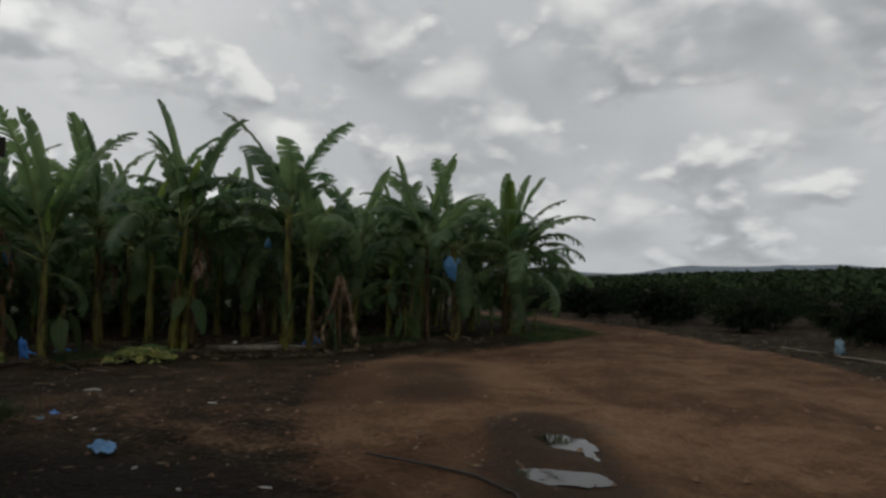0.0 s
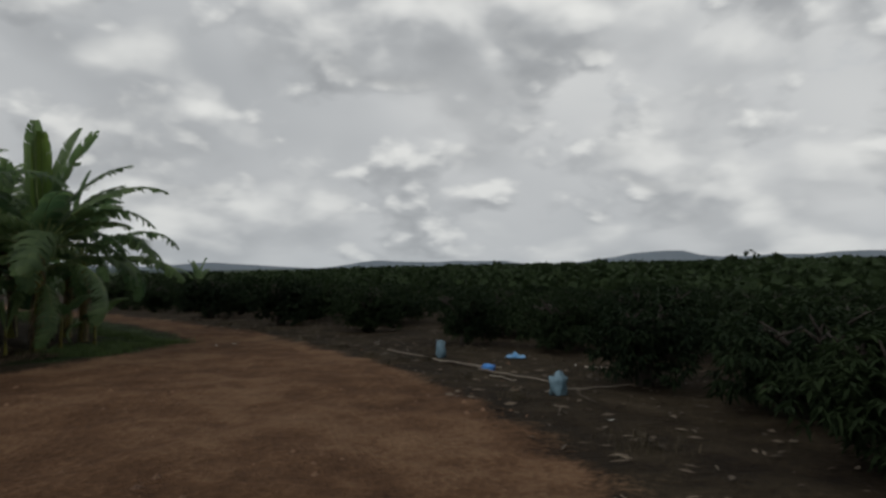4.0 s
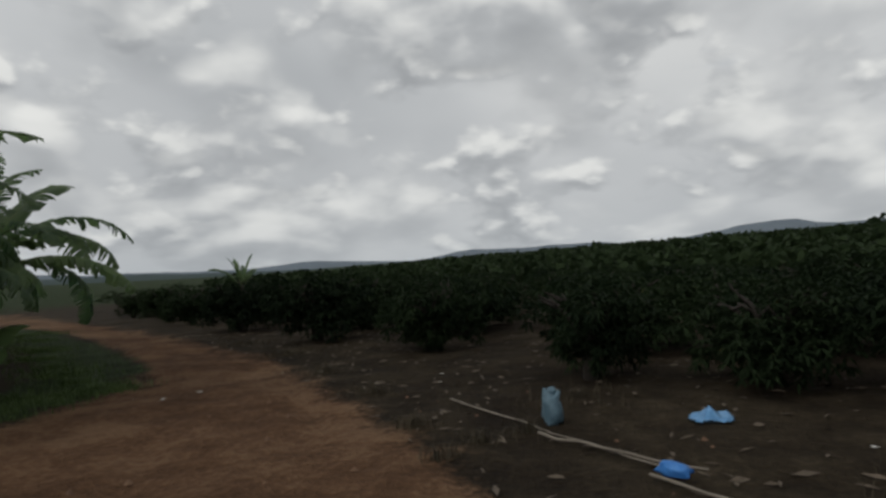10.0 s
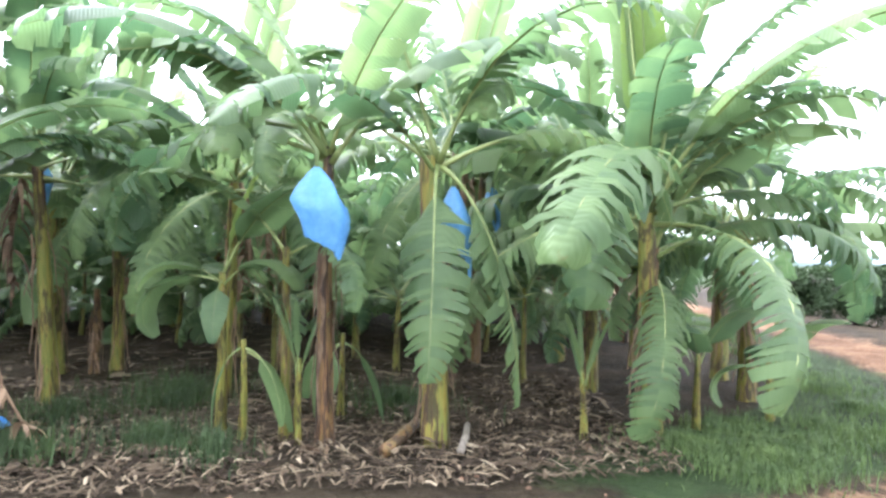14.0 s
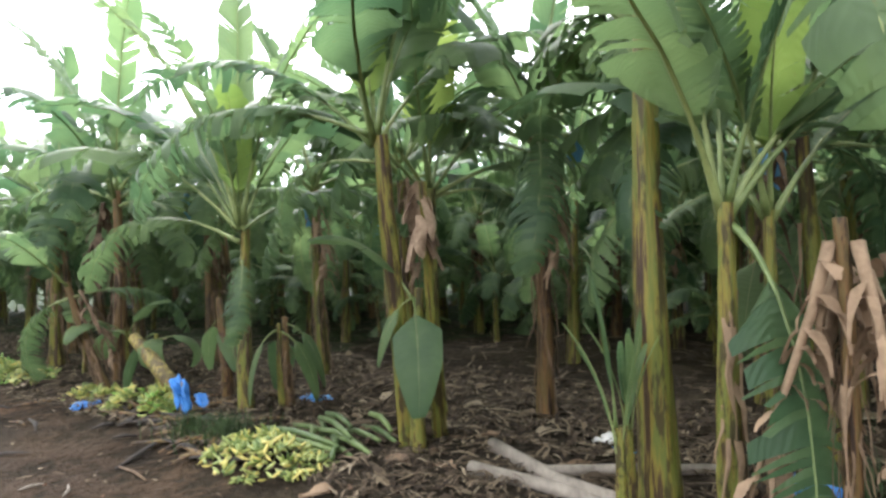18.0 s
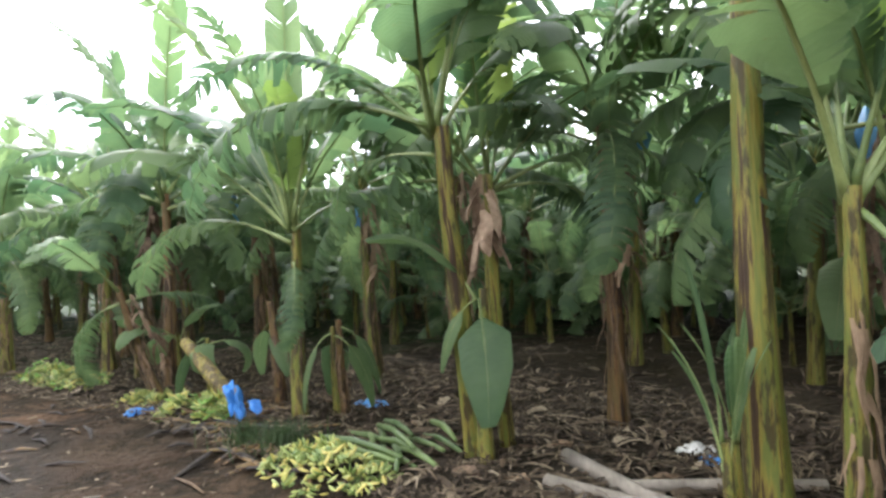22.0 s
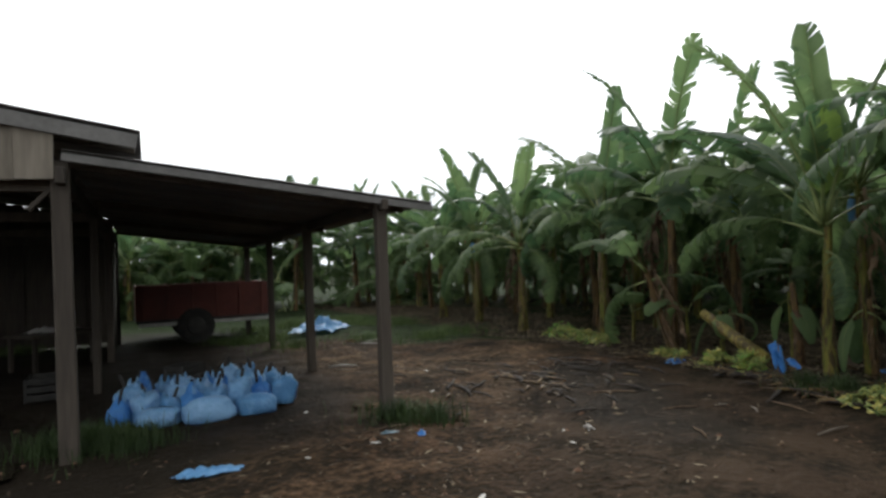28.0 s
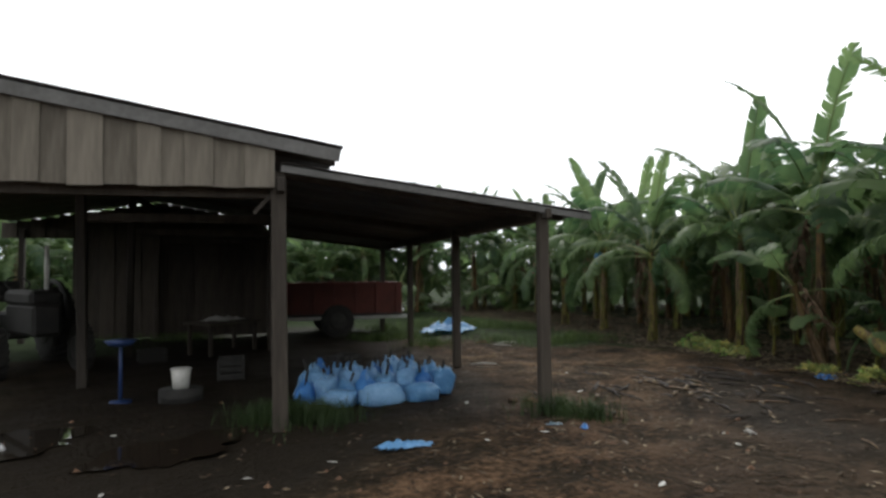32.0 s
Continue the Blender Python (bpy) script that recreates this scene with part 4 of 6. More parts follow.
def crown_mesh(name, seed, count, wide, tall, leaf=0.2, thick=0.055):
    """A rounded, uneven crown of drooping lance-shaped leaves with gaps."""
    rnd = random.Random(seed)
    lumps = [(Vector((rnd.gauss(0, wide * 0.42), rnd.gauss(0, wide * 0.42), tall * rnd.uniform(0.2, 0.72))), wide * rnd.uniform(0.24, 0.40)) for _ in range(34)]
    verts, faces = [], []
    while len(faces) < count * 2:
        c, r = rnd.choice(lumps)
        way = Vector((rnd.gauss(0, 1), rnd.gauss(0, 1), rnd.gauss(0.1, 0.8))).normalized()
        tip = c + way * r * rnd.uniform(0.72, 1.05)
        if tip.z < 0.14 or tip.z > tall * rnd.uniform(0.9, 1.08):
            continue
        turn = rnd.uniform(0, 6.28)
        for k in range(5):
            a = turn + k * 1.26 + rnd.uniform(-0.3, 0.3)
            out = Vector((math.cos(a), math.sin(a), rnd.uniform(-0.9, 0.25))).normalized()
            out = (out + way * 0.5).normalized()
            side = out.cross(Vector((rnd.uniform(-0.3, 0.3), rnd.uniform(-0.3, 0.3), 1))).normalized() * thick * 0.5
            lng = leaf * rnd.uniform(0.7, 1.2)
            mid = tip + out * lng * 0.5
            end = tip + out * lng + Vector((0, 0, -0.3 * lng))
            b = len(verts)
            verts += [tip, mid + side, end, mid - side]
            faces += [(b, b + 1, b + 2), (b, b + 2, b + 3)]
    return mesh_of(name, verts, faces, MANGO)


def trunk_mesh(name, seed, tall):
    rnd = random.Random(seed)
    bits = [tube([(0, 0, -0.1), (0.02, 0.01, 0.15), (0.0, 0.03, tall * 0.3)], [0.13, 0.10, 0.09], 8)]
    for i in range(6):
        a = i * 1.05 + rnd.uniform(-0.3, 0.3)
        r = rnd.uniform(0.35, 0.62)
        mid = Vector((math.cos(a) * r * 0.5, math.sin(a) * r * 0.5, tall * rnd.uniform(0.42, 0.52)))
        end = Vector((math.cos(a) * r, math.sin(a) * r, tall * rnd.uniform(0.5, 0.68)))
        bits.append(tube([(0, 0.02, tall * 0.24), mid, end], [0.05, 0.03, 0.01], 6))
        for q in range(3):
            e2 = mid.lerp(end, 0.3 + 0.25 * q) + Vector((rnd.uniform(-0.25, 0.25), rnd.uniform(-0.25, 0.25), rnd.uniform(0.0, 0.2)))
            bits.append(tube([mid.lerp(end, 0.2 + 0.22 * q), e2], [0.025, 0.007], 5))
    v, f = join(bits)
    return mesh_of(name, v, f, BARK, smooth=True)


def orchard():
    rnd = random.Random(5)
    models = []
    first = [(9.3, -10.5), (8.6, -6.0), (7.6, -1.9), (6.95, 1.6), (5.85, 5.75), (5.1, 10.5), (3.0, 10.75), (0.15, 13.7), (-2.9, 15.9), (-6.4, 18.8), (-10.4, 22.4), (-14.2, 25.4), (-18, 28.6)]
    for i in range(5):
        root = new("orchard_tree")
        tagged(root, "low leafy dark green orchard tree with a short trunk", "fruit tree", "orchard trees")
        part("trunk", trunk_mesh("trunk", 400 + i, 1.7), root)
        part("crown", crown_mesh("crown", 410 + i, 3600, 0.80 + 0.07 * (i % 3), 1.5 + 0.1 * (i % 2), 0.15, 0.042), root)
        x, y = first[3 + i]
        root.matrix_basis = pose(x, y, height(x, y) - 0.03, 0, 0, 50 * i)
        models.append(root)
    copy_thing(models[2], pose(7.3, 3.9, height(7.3, 3.9) - 0.03, 0, 0, 130) @ Matrix.Scale(1.1, 4))
    for row in range(0, 6):
        for k, (fx, fy) in enumerate(first):
            if row == 0 and 3 <= k < 8:
                continue
            x, y = fx + 0.72 * 4.1 * row + rnd.uniform(-0.4, 0.4), fy + 0.69 * 4.1 * row + rnd.uniform(-0.4, 0.4)
            copy_thing(rnd.choice(models), pose(x, y, float(terrain(x, y)) - 0.05, 0, 0, rnd.uniform(0, 360)) @ Matrix.Diagonal((1.15, 1.15, 1, 1)) @ Matrix.Scale(rnd.uniform(0.95, 1.2), 4))
            if row and k + 1 < len(first):
                gx, gy = first[k + 1]
                x, y = (fx + gx) / 2 + 0.72 * 4.1 * (row - 0.4) + rnd.uniform(-0.5, 0.5), (fy + gy) / 2 + 0.69 * 4.1 * (row - 0.4) + rnd.uniform(-0.5, 0.5)
                copy_thing(rnd.choice(models), pose(x, y, float(terrain(x, y)) - 0.05, 0, 0, rnd.uniform(0, 360)) @ Matrix.Diagonal((1.2, 1.2, 1, 1)) @ Matrix.Scale(rnd.uniform(0.9, 1.2), 4))
    # the rest of the orchard as far as it can be told from the hillside
    verts, faces = [], []
    for row in range(6, 60):
        step = 4.1 if row < 22 else 6.5
        reach = 26 if row < 22 else 34
        for k in range(-reach, reach):
            d = row * 4.1 if row < 22 else 22 * 4.1 + (row - 22) * 8.5
            x = 2.0 + 0.72 * d - 0.74 * step * k + rnd.uniform(-1, 1)
            y = 12.0 + 0.69 * d + 0.67 * step * k + rnd.uniform(-1, 1)
            z = float(terrain(x, y))
            n = 60 if row < 12 else (26 if row < 22 else 14)
            w, h = rnd.uniform(1.2, 1.8), rnd.uniform(1.5, 2.1)
            if row > 22:
                w, h = w * 1.6, h * rnd.uniform(0.9, 1.3)
            if rnd.random() < 0.002:
                h *= 1.9
            for q in range(n):
                a, e = rnd.uniform(0, 6.28), rnd.random()
                rr = w * math.sqrt(max(0.05, 1 - (2 * e - 1) ** 2)) * rnd.uniform(0.65, 1.05)
                c = Vector((x + rr * math.cos(a), y + rr * math.sin(a), z + 0.35 + (h - 0.35) * e))
                s = 0.38 if n > 30 else (0.6 if n > 20 else 0.95)
                u = Vector((rnd.gauss(0, 1), rnd.gauss(0, 1), rnd.gauss(0, 0.6))).normalized() * s
                t = u.cross(Vector((rnd.gauss(0, 1), rnd.gauss(0, 1), rnd.gauss(0, 1)))).normalized() * s * 0.8
                b = len(verts)
                verts += [c - u, c + t * 0.7, c + u, c - t]
                faces.append((b, b + 1, b + 2, b + 3))
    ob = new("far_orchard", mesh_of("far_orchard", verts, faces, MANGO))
    tagged(ob, "distant rows of dark green orchard trees on a gentle slope", "orchard", kind="stuff")


orchard()

# ---- packing shed ----
SHED = Matrix(((-0.928, -0.374, 0, -2.70), (0.374, -0.928, 0, -6.20), (0, 0, 1, 0), (0, 0, 0, 1)))


def in_shed(a, b, z=0.0, turn=0.0):
    return SHED @ pose(a, b, z, 0, 0, turn)


def corrugated(name, wide, deep, wave=0.076, tall=0.016):
    """A corrugated sheet: wide across the ribs, deep along them, with real thickness."""
    n = max(4, int(wide / (wave / 4)))
    verts, faces = [], []
    for k in range(2):
        for i in range(n + 1):
            x = wide * i / n - wide / 2
            z = tall * math.sin(2 * math.pi * x / wave) - 0.004 * k
            verts += [(x, -deep / 2, z), (x, deep / 2, z)]
    m = (n + 1) * 2
    for i in range(n):
        a = i * 2
        faces.append((a, a + 2, a + 3, a + 1))
        faces.append((m + a, m + a + 1, m + a + 3, m + a + 2))
    for i in range(n):
        a = i * 2
        faces.append((a, m + a, m + a + 2, a + 2))
        faces.append((a + 1, a + 3, m + a + 3, m + a + 1))
    return mesh_of(name, verts, faces, TIN, smooth=False)


def make_shed():
    rnd = random.Random(31)
    root = new("packing_shed")
    root.matrix_basis = SHED
    tagged(root, "open-sided timber packing shed with grey boards and sheet roof", "shed")
    deep = 10.6
    main = lambda a: 2.87 + 0.168 * (0.57 - a) if a > -2.65 else 2.87 + 0.168 * 3.22 - 0.168 * (-2.65 - a)
    lean = lambda a: 2.70 - 0.128 * a
    posts = [(0.0, b) for b in (0.0, 3.5, 7.0, 10.4)] + [(-2.67, b) for b in (3.6, 7.0, 10.4)] + [(2.92, b) for b in (0.0, 3.4, 6.8, 10.2)]
    for a, b in posts:
        top = lean(a) - 0.05 if a > 1 else (main(a) - 0.16 if a else 2.62)
        w = 0.15 if a == 0 and b == 0 else rnd.uniform(0.10, 0.13)
        bm = box_bm(w, w, top + 0.15, 0.012, (0, 0, (top + 0.15) / 2 - 0.15), 0.006, rnd, 2)
        part("post", bm_mesh("post", bm, WOOD), root, pose(a, b, 0, rnd.uniform(-0.7, 0.7), rnd.uniform(-0.7, 0.7), 0))
    # tie beams and purlins
    for a, z in ((0.0, 2.47), (-2.67, 3.18)):
        part("beam", bm_mesh("beam", box_bm(0.07, deep + 0.3, 0.14, 0.006, rough=0.004, rnd=rnd, cuts=2), WOOD), root, pose(a, deep / 2 - 0.1, z, 0, 0, 0))
    part("beam", bm_mesh("beam", box_bm(0.06, deep + 0.2, 0.11, 0.006, rough=0.004, rnd=rnd, cuts=2), WOOD), root, pose(2.92, deep / 2 - 0.1, lean(2.92) - 0.09, 0, 0, 0))
    for b in (0.02, 3.5, 7.0, 10.4):
        part("tie_beam", bm_mesh("tie_beam", box_bm(2.75, 0.06, 0.13, 0.006, rough=0.004, rnd=rnd, cuts=2), WOOD), root, pose(-1.36, b + 0.1, 2.43, 0, 0, 0))
        part("rafter", bm_mesh("rafter", box_bm(3.3, 0.05, 0.10, 0.004), WOOD), root, pose(-1.05, b + 0.12, 3.40 - 0.168 * 1.6 - 0.08, 0, math.degrees(math.atan(0.168)), 0))
        part("rafter", bm_mesh("rafter", box_bm(3.25, 0.05, 0.09, 0.004), WOOD), root, pose(1.62, b + 0.1, lean(1.62) - 0.075, 0, math.degrees(math.atan(0.128)), 0))
    # roof sheets, each lapping the next
    sheet_l = corrugated("roof_sheet", 0.90, 3.36)
    sheet_s = corrugated("roof_sheet", 0.90, 3.5)
    for i in range(13):
        b = -0.06 + i * 0.86
        part("roof_sheet", sheet_l, root, pose(-1.03, b + 0.36, 3.44 - 0.168 * 1.62 + 0.004 * (i % 2), 0, math.degrees(math.atan(0.168)), 0) @ pose(0, 0, 0, 0, 0, 90))
        part("roof_sheet", sheet_s, root, pose(1.74, b + 0.36, lean(1.74) + 0.004 * (i % 2), 0, math.degrees(math.atan(0.128)), 0) @ pose(0, 0, 0, 0, 0, 90))
    for i in range(-1, 10):
        part("roof_sheet", sheet_l, root, pose(-2.65 - 1.62, 2.5 + i * 0.86, 3.44 - 0.168 * 1.62 + 0.004 * (i % 2), 0, -math.degrees(math.atan(0.168)), 0) @ pose(0, 0, 0, 0, 0, 90))
    for b in (2.3, 4.9, 7.6, 10.4):
        part("post", bm_mesh("post", box_bm(0.12, 0.12, 2.75, 0.01, (0, 0, 1.3), 0.005, rnd, 1), WOOD), root, pose(-5.6, b, 0))
    # fascia boards along the front edges
    part("fascia", bm_mesh("fascia", box_bm(3.30, 0.025, 0.13, 0.003), TIN), root, pose(-1.03, -0.12, 3.40 - 0.168 * 1.62 - 0.055, 0, math.degrees(math.atan(0.168)), 0))
    part("fascia", bm_mesh("fascia", box_bm(3.5, 0.025, 0.07, 0.003), TIN), root, pose(1.74, -0.13, lean(1.74) - 0.055, 0, math.degrees(math.atan(0.128)), 0))
    # gable boards with uneven gaps
    a, flip = -0.06, False
    while a > -2.62:
        w = rnd.uniform(0.20, 0.31)
        mid = a - w / 2
        bottom = 2.44 + rnd.uniform(-0.015, 0.015)
        top = main(mid) - 0.05
        bm = box_bm(w + 0.006, 0.02, top - bottom, 0.003, rough=0.002, rnd=rnd, cuts=1)
        part("board", bm_mesh("board", bm, BOARD), root, pose(mid, -0.075 + (0.013 if flip else -0.013), (top + bottom) / 2, 0, rnd.uniform(-0.4, 0.4), 0))
        a -= w
        flip = not flip
    # batten behind the boards and a bracket at the corner post
    part("batten", bm_mesh("batten", box_bm(2.7, 0.05, 0.07, 0.004), WOOD), root, pose(-1.37, -0.035, 2.50))
    part("bracket", bm_mesh("bracket", box_bm(0.04, 0.04, 0.34, 0.004), WOOD), root, pose(-0.15, 0, 2.32, 0, 42, 0))
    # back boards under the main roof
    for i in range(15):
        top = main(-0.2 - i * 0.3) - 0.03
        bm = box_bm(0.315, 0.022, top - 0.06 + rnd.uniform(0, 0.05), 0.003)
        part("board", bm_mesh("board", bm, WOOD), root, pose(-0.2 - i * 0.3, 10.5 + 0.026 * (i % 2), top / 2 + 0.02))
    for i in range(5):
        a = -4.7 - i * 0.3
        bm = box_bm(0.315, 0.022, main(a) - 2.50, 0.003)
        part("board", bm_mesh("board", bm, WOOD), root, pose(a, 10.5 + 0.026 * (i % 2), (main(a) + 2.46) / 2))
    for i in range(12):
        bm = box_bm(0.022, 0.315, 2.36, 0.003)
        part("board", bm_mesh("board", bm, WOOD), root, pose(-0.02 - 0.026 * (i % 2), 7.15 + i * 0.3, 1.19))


make_shed()


def lumpy(name, seed, sx, sy, sz, mat, rough=0.16, sub=3, flat=True, tied=False):
    """A slumped plastic sack: creased, flat below, drawn together at a tied neck."""
    rnd = random.Random(seed)
    off = Vector((rnd.uniform(-50, 50), rnd.uniform(-50, 50), rnd.uniform(-50, 50)))
    bm = bmesh.new()
    bmesh.ops.create_icosphere(bm, subdivisions=sub, radius=1)
    for v in bm.verts:
        p = v.co.copy()
        q = Vector([math.copysign(abs(c) ** 0.7, c) for c in p])
        crease = noise.noise(p * 1.6 + off) * rough * 1.6 + noise.noise(p * 4.5 + off) * rough * 0.7 + abs(noise.noise(p * 8 + off)) * rough * 0.35
        q *= 1 + crease
        if tied and p.z > 0.45:
            t = (p.z - 0.45) / 0.55
            q.x *= 1 - 0.72 * t
            q.y *= 1 - 0.72 * t
            q.z += 0.22 * t * t
        z = q.z * sz
        if flat:
            z = max(z, -0.72 * sz)
        v.co = (q.x * sx, q.y * sy, z + (0.72 * sz if flat else 0))
    return bm_mesh(name, bm, mat, True)


def sacks():
    rnd = random.Random(12)
    shapes = [lumpy("body", 500 + i, 0.16 + 0.02 * (i % 3), 0.14, 0.21 + 0.03 * (i % 2), PALE_BLUE if i % 3 else BLUE, 0.27, tied=i % 3 == 0) for i in range(6)]
    flat = [lumpy("body", 520 + i, 0.27, 0.17, 0.15, PALE_BLUE, 0.14) for i in range(3)]
    stalk = tube_mesh("stalk", [(0, 0, 0), (0.01, 0.01, 0.10), (0.03, 0, 0.24)], [0.026, 0.022, 0.024], BLACK, 7)
    v, f = join([tube([(q * 0.035, 0, 0), (q * 0.06, 0.01, 0.07), (q * 0.075, 0.0, 0.15), (q * 0.06, 0.0, 0.20)], [0.045, 0.034, 0.022, 0.008], 7) for q in (-1, 1)])
    ears = mesh_of("handles", v, f, PALE_BLUE, smooth=True)
    k = 0
    for row in range(3):
        for i in range(8 - row):
            a = 0.34 + i * 0.255 + row * 0.10 + rnd.uniform(-0.04, 0.04)
            b = 1.36 + row * 0.34 + rnd.uniform(-0.05, 0.05)
            root = new("banana_sack")
            m = in_shed(a, b, 0, rnd.uniform(0, 360))
            x, y = m.translation.x, m.translation.y
            root.matrix_basis = pose(0, 0, height(x, y)) @ m @ Matrix.Scale(rnd.uniform(0.72, 0.92), 4)
            tagged(root, "pale blue plastic sack of banana bunches, dark stalk sticking out", "sack", "blue sacks under the shed")
            part("body", shapes[k % 6], root)
            part("handles", ears, root, pose(0.0, 0.0, 0.27, rnd.uniform(-12, 12), rnd.uniform(-12, 12), rnd.uniform(0, 360)))
            part("stalk", stalk, root, pose(0.03, 0.02, 0.31, rnd.uniform(-18, 18), rnd.uniform(-18, 18), rnd.uniform(0, 360)), "dark cut bunch stalk")
            k += 1
    for i, (a, b, s) in enumerate(((0.72, 1.10, 0.78), (1.22, 0.98, 0.95), (1.74, 1.02, 0.8))):
        root = new("banana_sack")
        m = in_shed(a, b, 0, rnd.uniform(-8, 8))
        root.matrix_basis = pose(0, 0, height(m.translation.x, m.translation.y)) @ m @ Matrix.Scale(s, 4)
        tagged(root, "plump pale blue plastic sack lying on its side", "sack", "blue sacks under the shed")
        part("body", flat[i], root)


sacks()


def film_sheet(name, seed, sx, sy, tall, mat, cells=18):
    """Crumpled plastic film lying on the ground, with ragged edges and some thickness."""
    rnd = random.Random(seed)
    off = Vector((rnd.uniform(-50, 50), rnd.uniform(-50, 50), 0))
    verts, faces, idx = [], [], {}
    for i in range(cells + 1):
        for j in range(cells + 1):
            u, v = i / cells * 2 - 1, j / cells * 2 - 1
            r = math.hypot(u, v) + 0.35 * noise.noise(Vector((u, v, 0)) * 1.7 + off)
            if r > 0.95:
                continue
            z = tall * (0.25 + abs(noise.noise(Vector((u, v, 1)) * 2.6 + off)) * 1.3 + abs(noise.noise(Vector((u, v, 2)) * 6 + off)) * 0.6) * (1.05 - r * 0.85)
            idx[i, j] = len(verts)
            verts.append((u * sx, v * sy, z))
    for (i, j), a in idx.items():
        if (i + 1, j) in idx and (i + 1, j + 1) in idx and (i, j + 1) in idx:
            faces.append((a, idx[i + 1, j], idx[i + 1, j + 1], idx[i, j + 1]))
    return mesh_of(name, verts, faces, mat, smooth=True)


def lay(name, me, x, y, turn, label, category, group="", lift=0.004):
    ob = new(name, me)
    ob.matrix_basis = pose(x, y, height(x, y) + lift, 0, 0, turn)
    return tagged(ob, label, category, group)


lay("plastic_sheet", film_sheet("plastic_sheet", 1, 0.30, 0.11, 0.07, PALE_BLUE), -3.25, -4.78, 158, "crumpled pale blue plastic sheet on bare earth", "plastic sheet")
lay("plastic_mound", film_sheet("plastic_mound", 2, 1.0, 0.7, 0.36, COVER, 30), -10.4, -13.2, 20, "heap of pale blue plastic bags in the grass", "plastic heap")
lay("plastic_sheet", film_sheet("plastic_sheet", 3, 0.26, 0.2, 0.10, PALE_BLUE), 4.05, 8.6, 60, "scrap of pale blue plastic on orchard soil", "plastic sheet")
lay("plastic_sheet", film_sheet("plastic_sheet", 4, 0.20, 0.16, 0.10, BLUE), -10.0, -3.95, 10, "small crumpled blue plastic bag beside fruit", "plastic sheet")
lay("plastic_sheet", film_sheet("plastic_sheet", 5, 0.22, 0.12, 0.08, BLUE), -10.2, -1.3, 70, "small crumpled blue plastic bag on leaf litter", "plastic sheet")
lay("plastic_sheet", film_sheet("plastic_sheet", 6, 0.35, 0.2, 0.32, BLUE), -7.5, 2.62, 110, "blue plastic bag dropped at a stem's foot", "plastic sheet")
lay("plastic_sheet", film_sheet("plastic_sheet", 7, 0.14, 0.10, 0.06, BLUE), -8.7, 1.75, 30, "scrap of blue plastic on leaf litter", "plastic sheet")
lay("plastic_sheet", film_sheet("plastic_sheet", 8, 0.16, 0.12, 0.10, PAPER), -8.9, 1.65, 100, "scrap of white plastic on leaf litter", "plastic sheet")


def field_sack(x, y, seed, tall, label):
    root = new("field_sack")
    root.matrix_basis = pose(x, y, height(x, y) - 0.01, 0, 0, seed * 50)
    tagged(root, label, "sack")
    part("body", lumpy("body", 540 + seed, 0.11, 0.095, tall * 0.5, DUSTY, 0.36), root)
    part("neck", lumpy("neck", 550 + seed, 0.05, 0.04, 0.04, DUSTY, 0.3), root, pose(0.02, 0, tall * 0.74))


field_sack(4.46, 4.75, 1, 0.34, "half-filled pale blue plastic sack at the orchard edge")
field_sack(2.6, 8.42, 2, 0.36, "pale blue plastic sack standing among dry weeds")


def pole(x0, y0, x1, y1, r, seed, lift=0.05):
    rnd = random.Random(seed)
    d = math.dist((x0, y0), (x1, y1))
    pts = [(d * i / 7, rnd.uniform(-0.02, 0.02) * (0 < i < 7), rnd.uniform(-0.012, 0.012)) for i in range(8)]
    me = tube_mesh("wooden_pole", pts, [r * (1.0 - 0.05 * i) * rnd.uniform(0.92, 1.08) for i in range(8)], POLE, 8)
    ob = new("wooden_pole", me)
    ob.matrix_basis = pose(x0, y0, height(x0, y0) + lift, 0, 0, math.degrees(math.atan2(y1 - y0, x1 - x0)))
    return tagged(ob, "bleached bamboo pole lying on dry orchard soil", "pole", "fallen poles")


pole(1.4, 9.4, 3.55, 7.05, 0.012, 1)
pole(2.5, 7.95, 3.75, 7.02, 0.014, 2, 0.04)
pole(3.35, 6.95, 4.45, 5.85, 0.013, 3)
pole(3.55, 6.6, 3.95, 6.05, 0.014, 4, 0.03)
pole(4.3, 4.9, 5.6, 5.7, 0.012, 5, 0.03)
pole(5.2, 7.4, 5.6, 7.35, 0.025, 6, 0.03)
wrap = new("plastic_wrap", lumpy("plastic_wrap", 560, 0.13, 0.06, 0.05, BLUE, 0.25, flat=False))
wrap.matrix_basis = pose(3.52, 6.98, height(3.52, 6.98) + 0.08, 0, 0, -42)
tagged(wrap, "blue plastic film wrapped round fallen poles", "plastic wrap")


GREEN_STALK = plain("green_stalk", (0.030, 0.055, 0.012), (0.080, 0.115, 0.030), 5.0, 0.55, 25.0, 0.006, own=0.4)


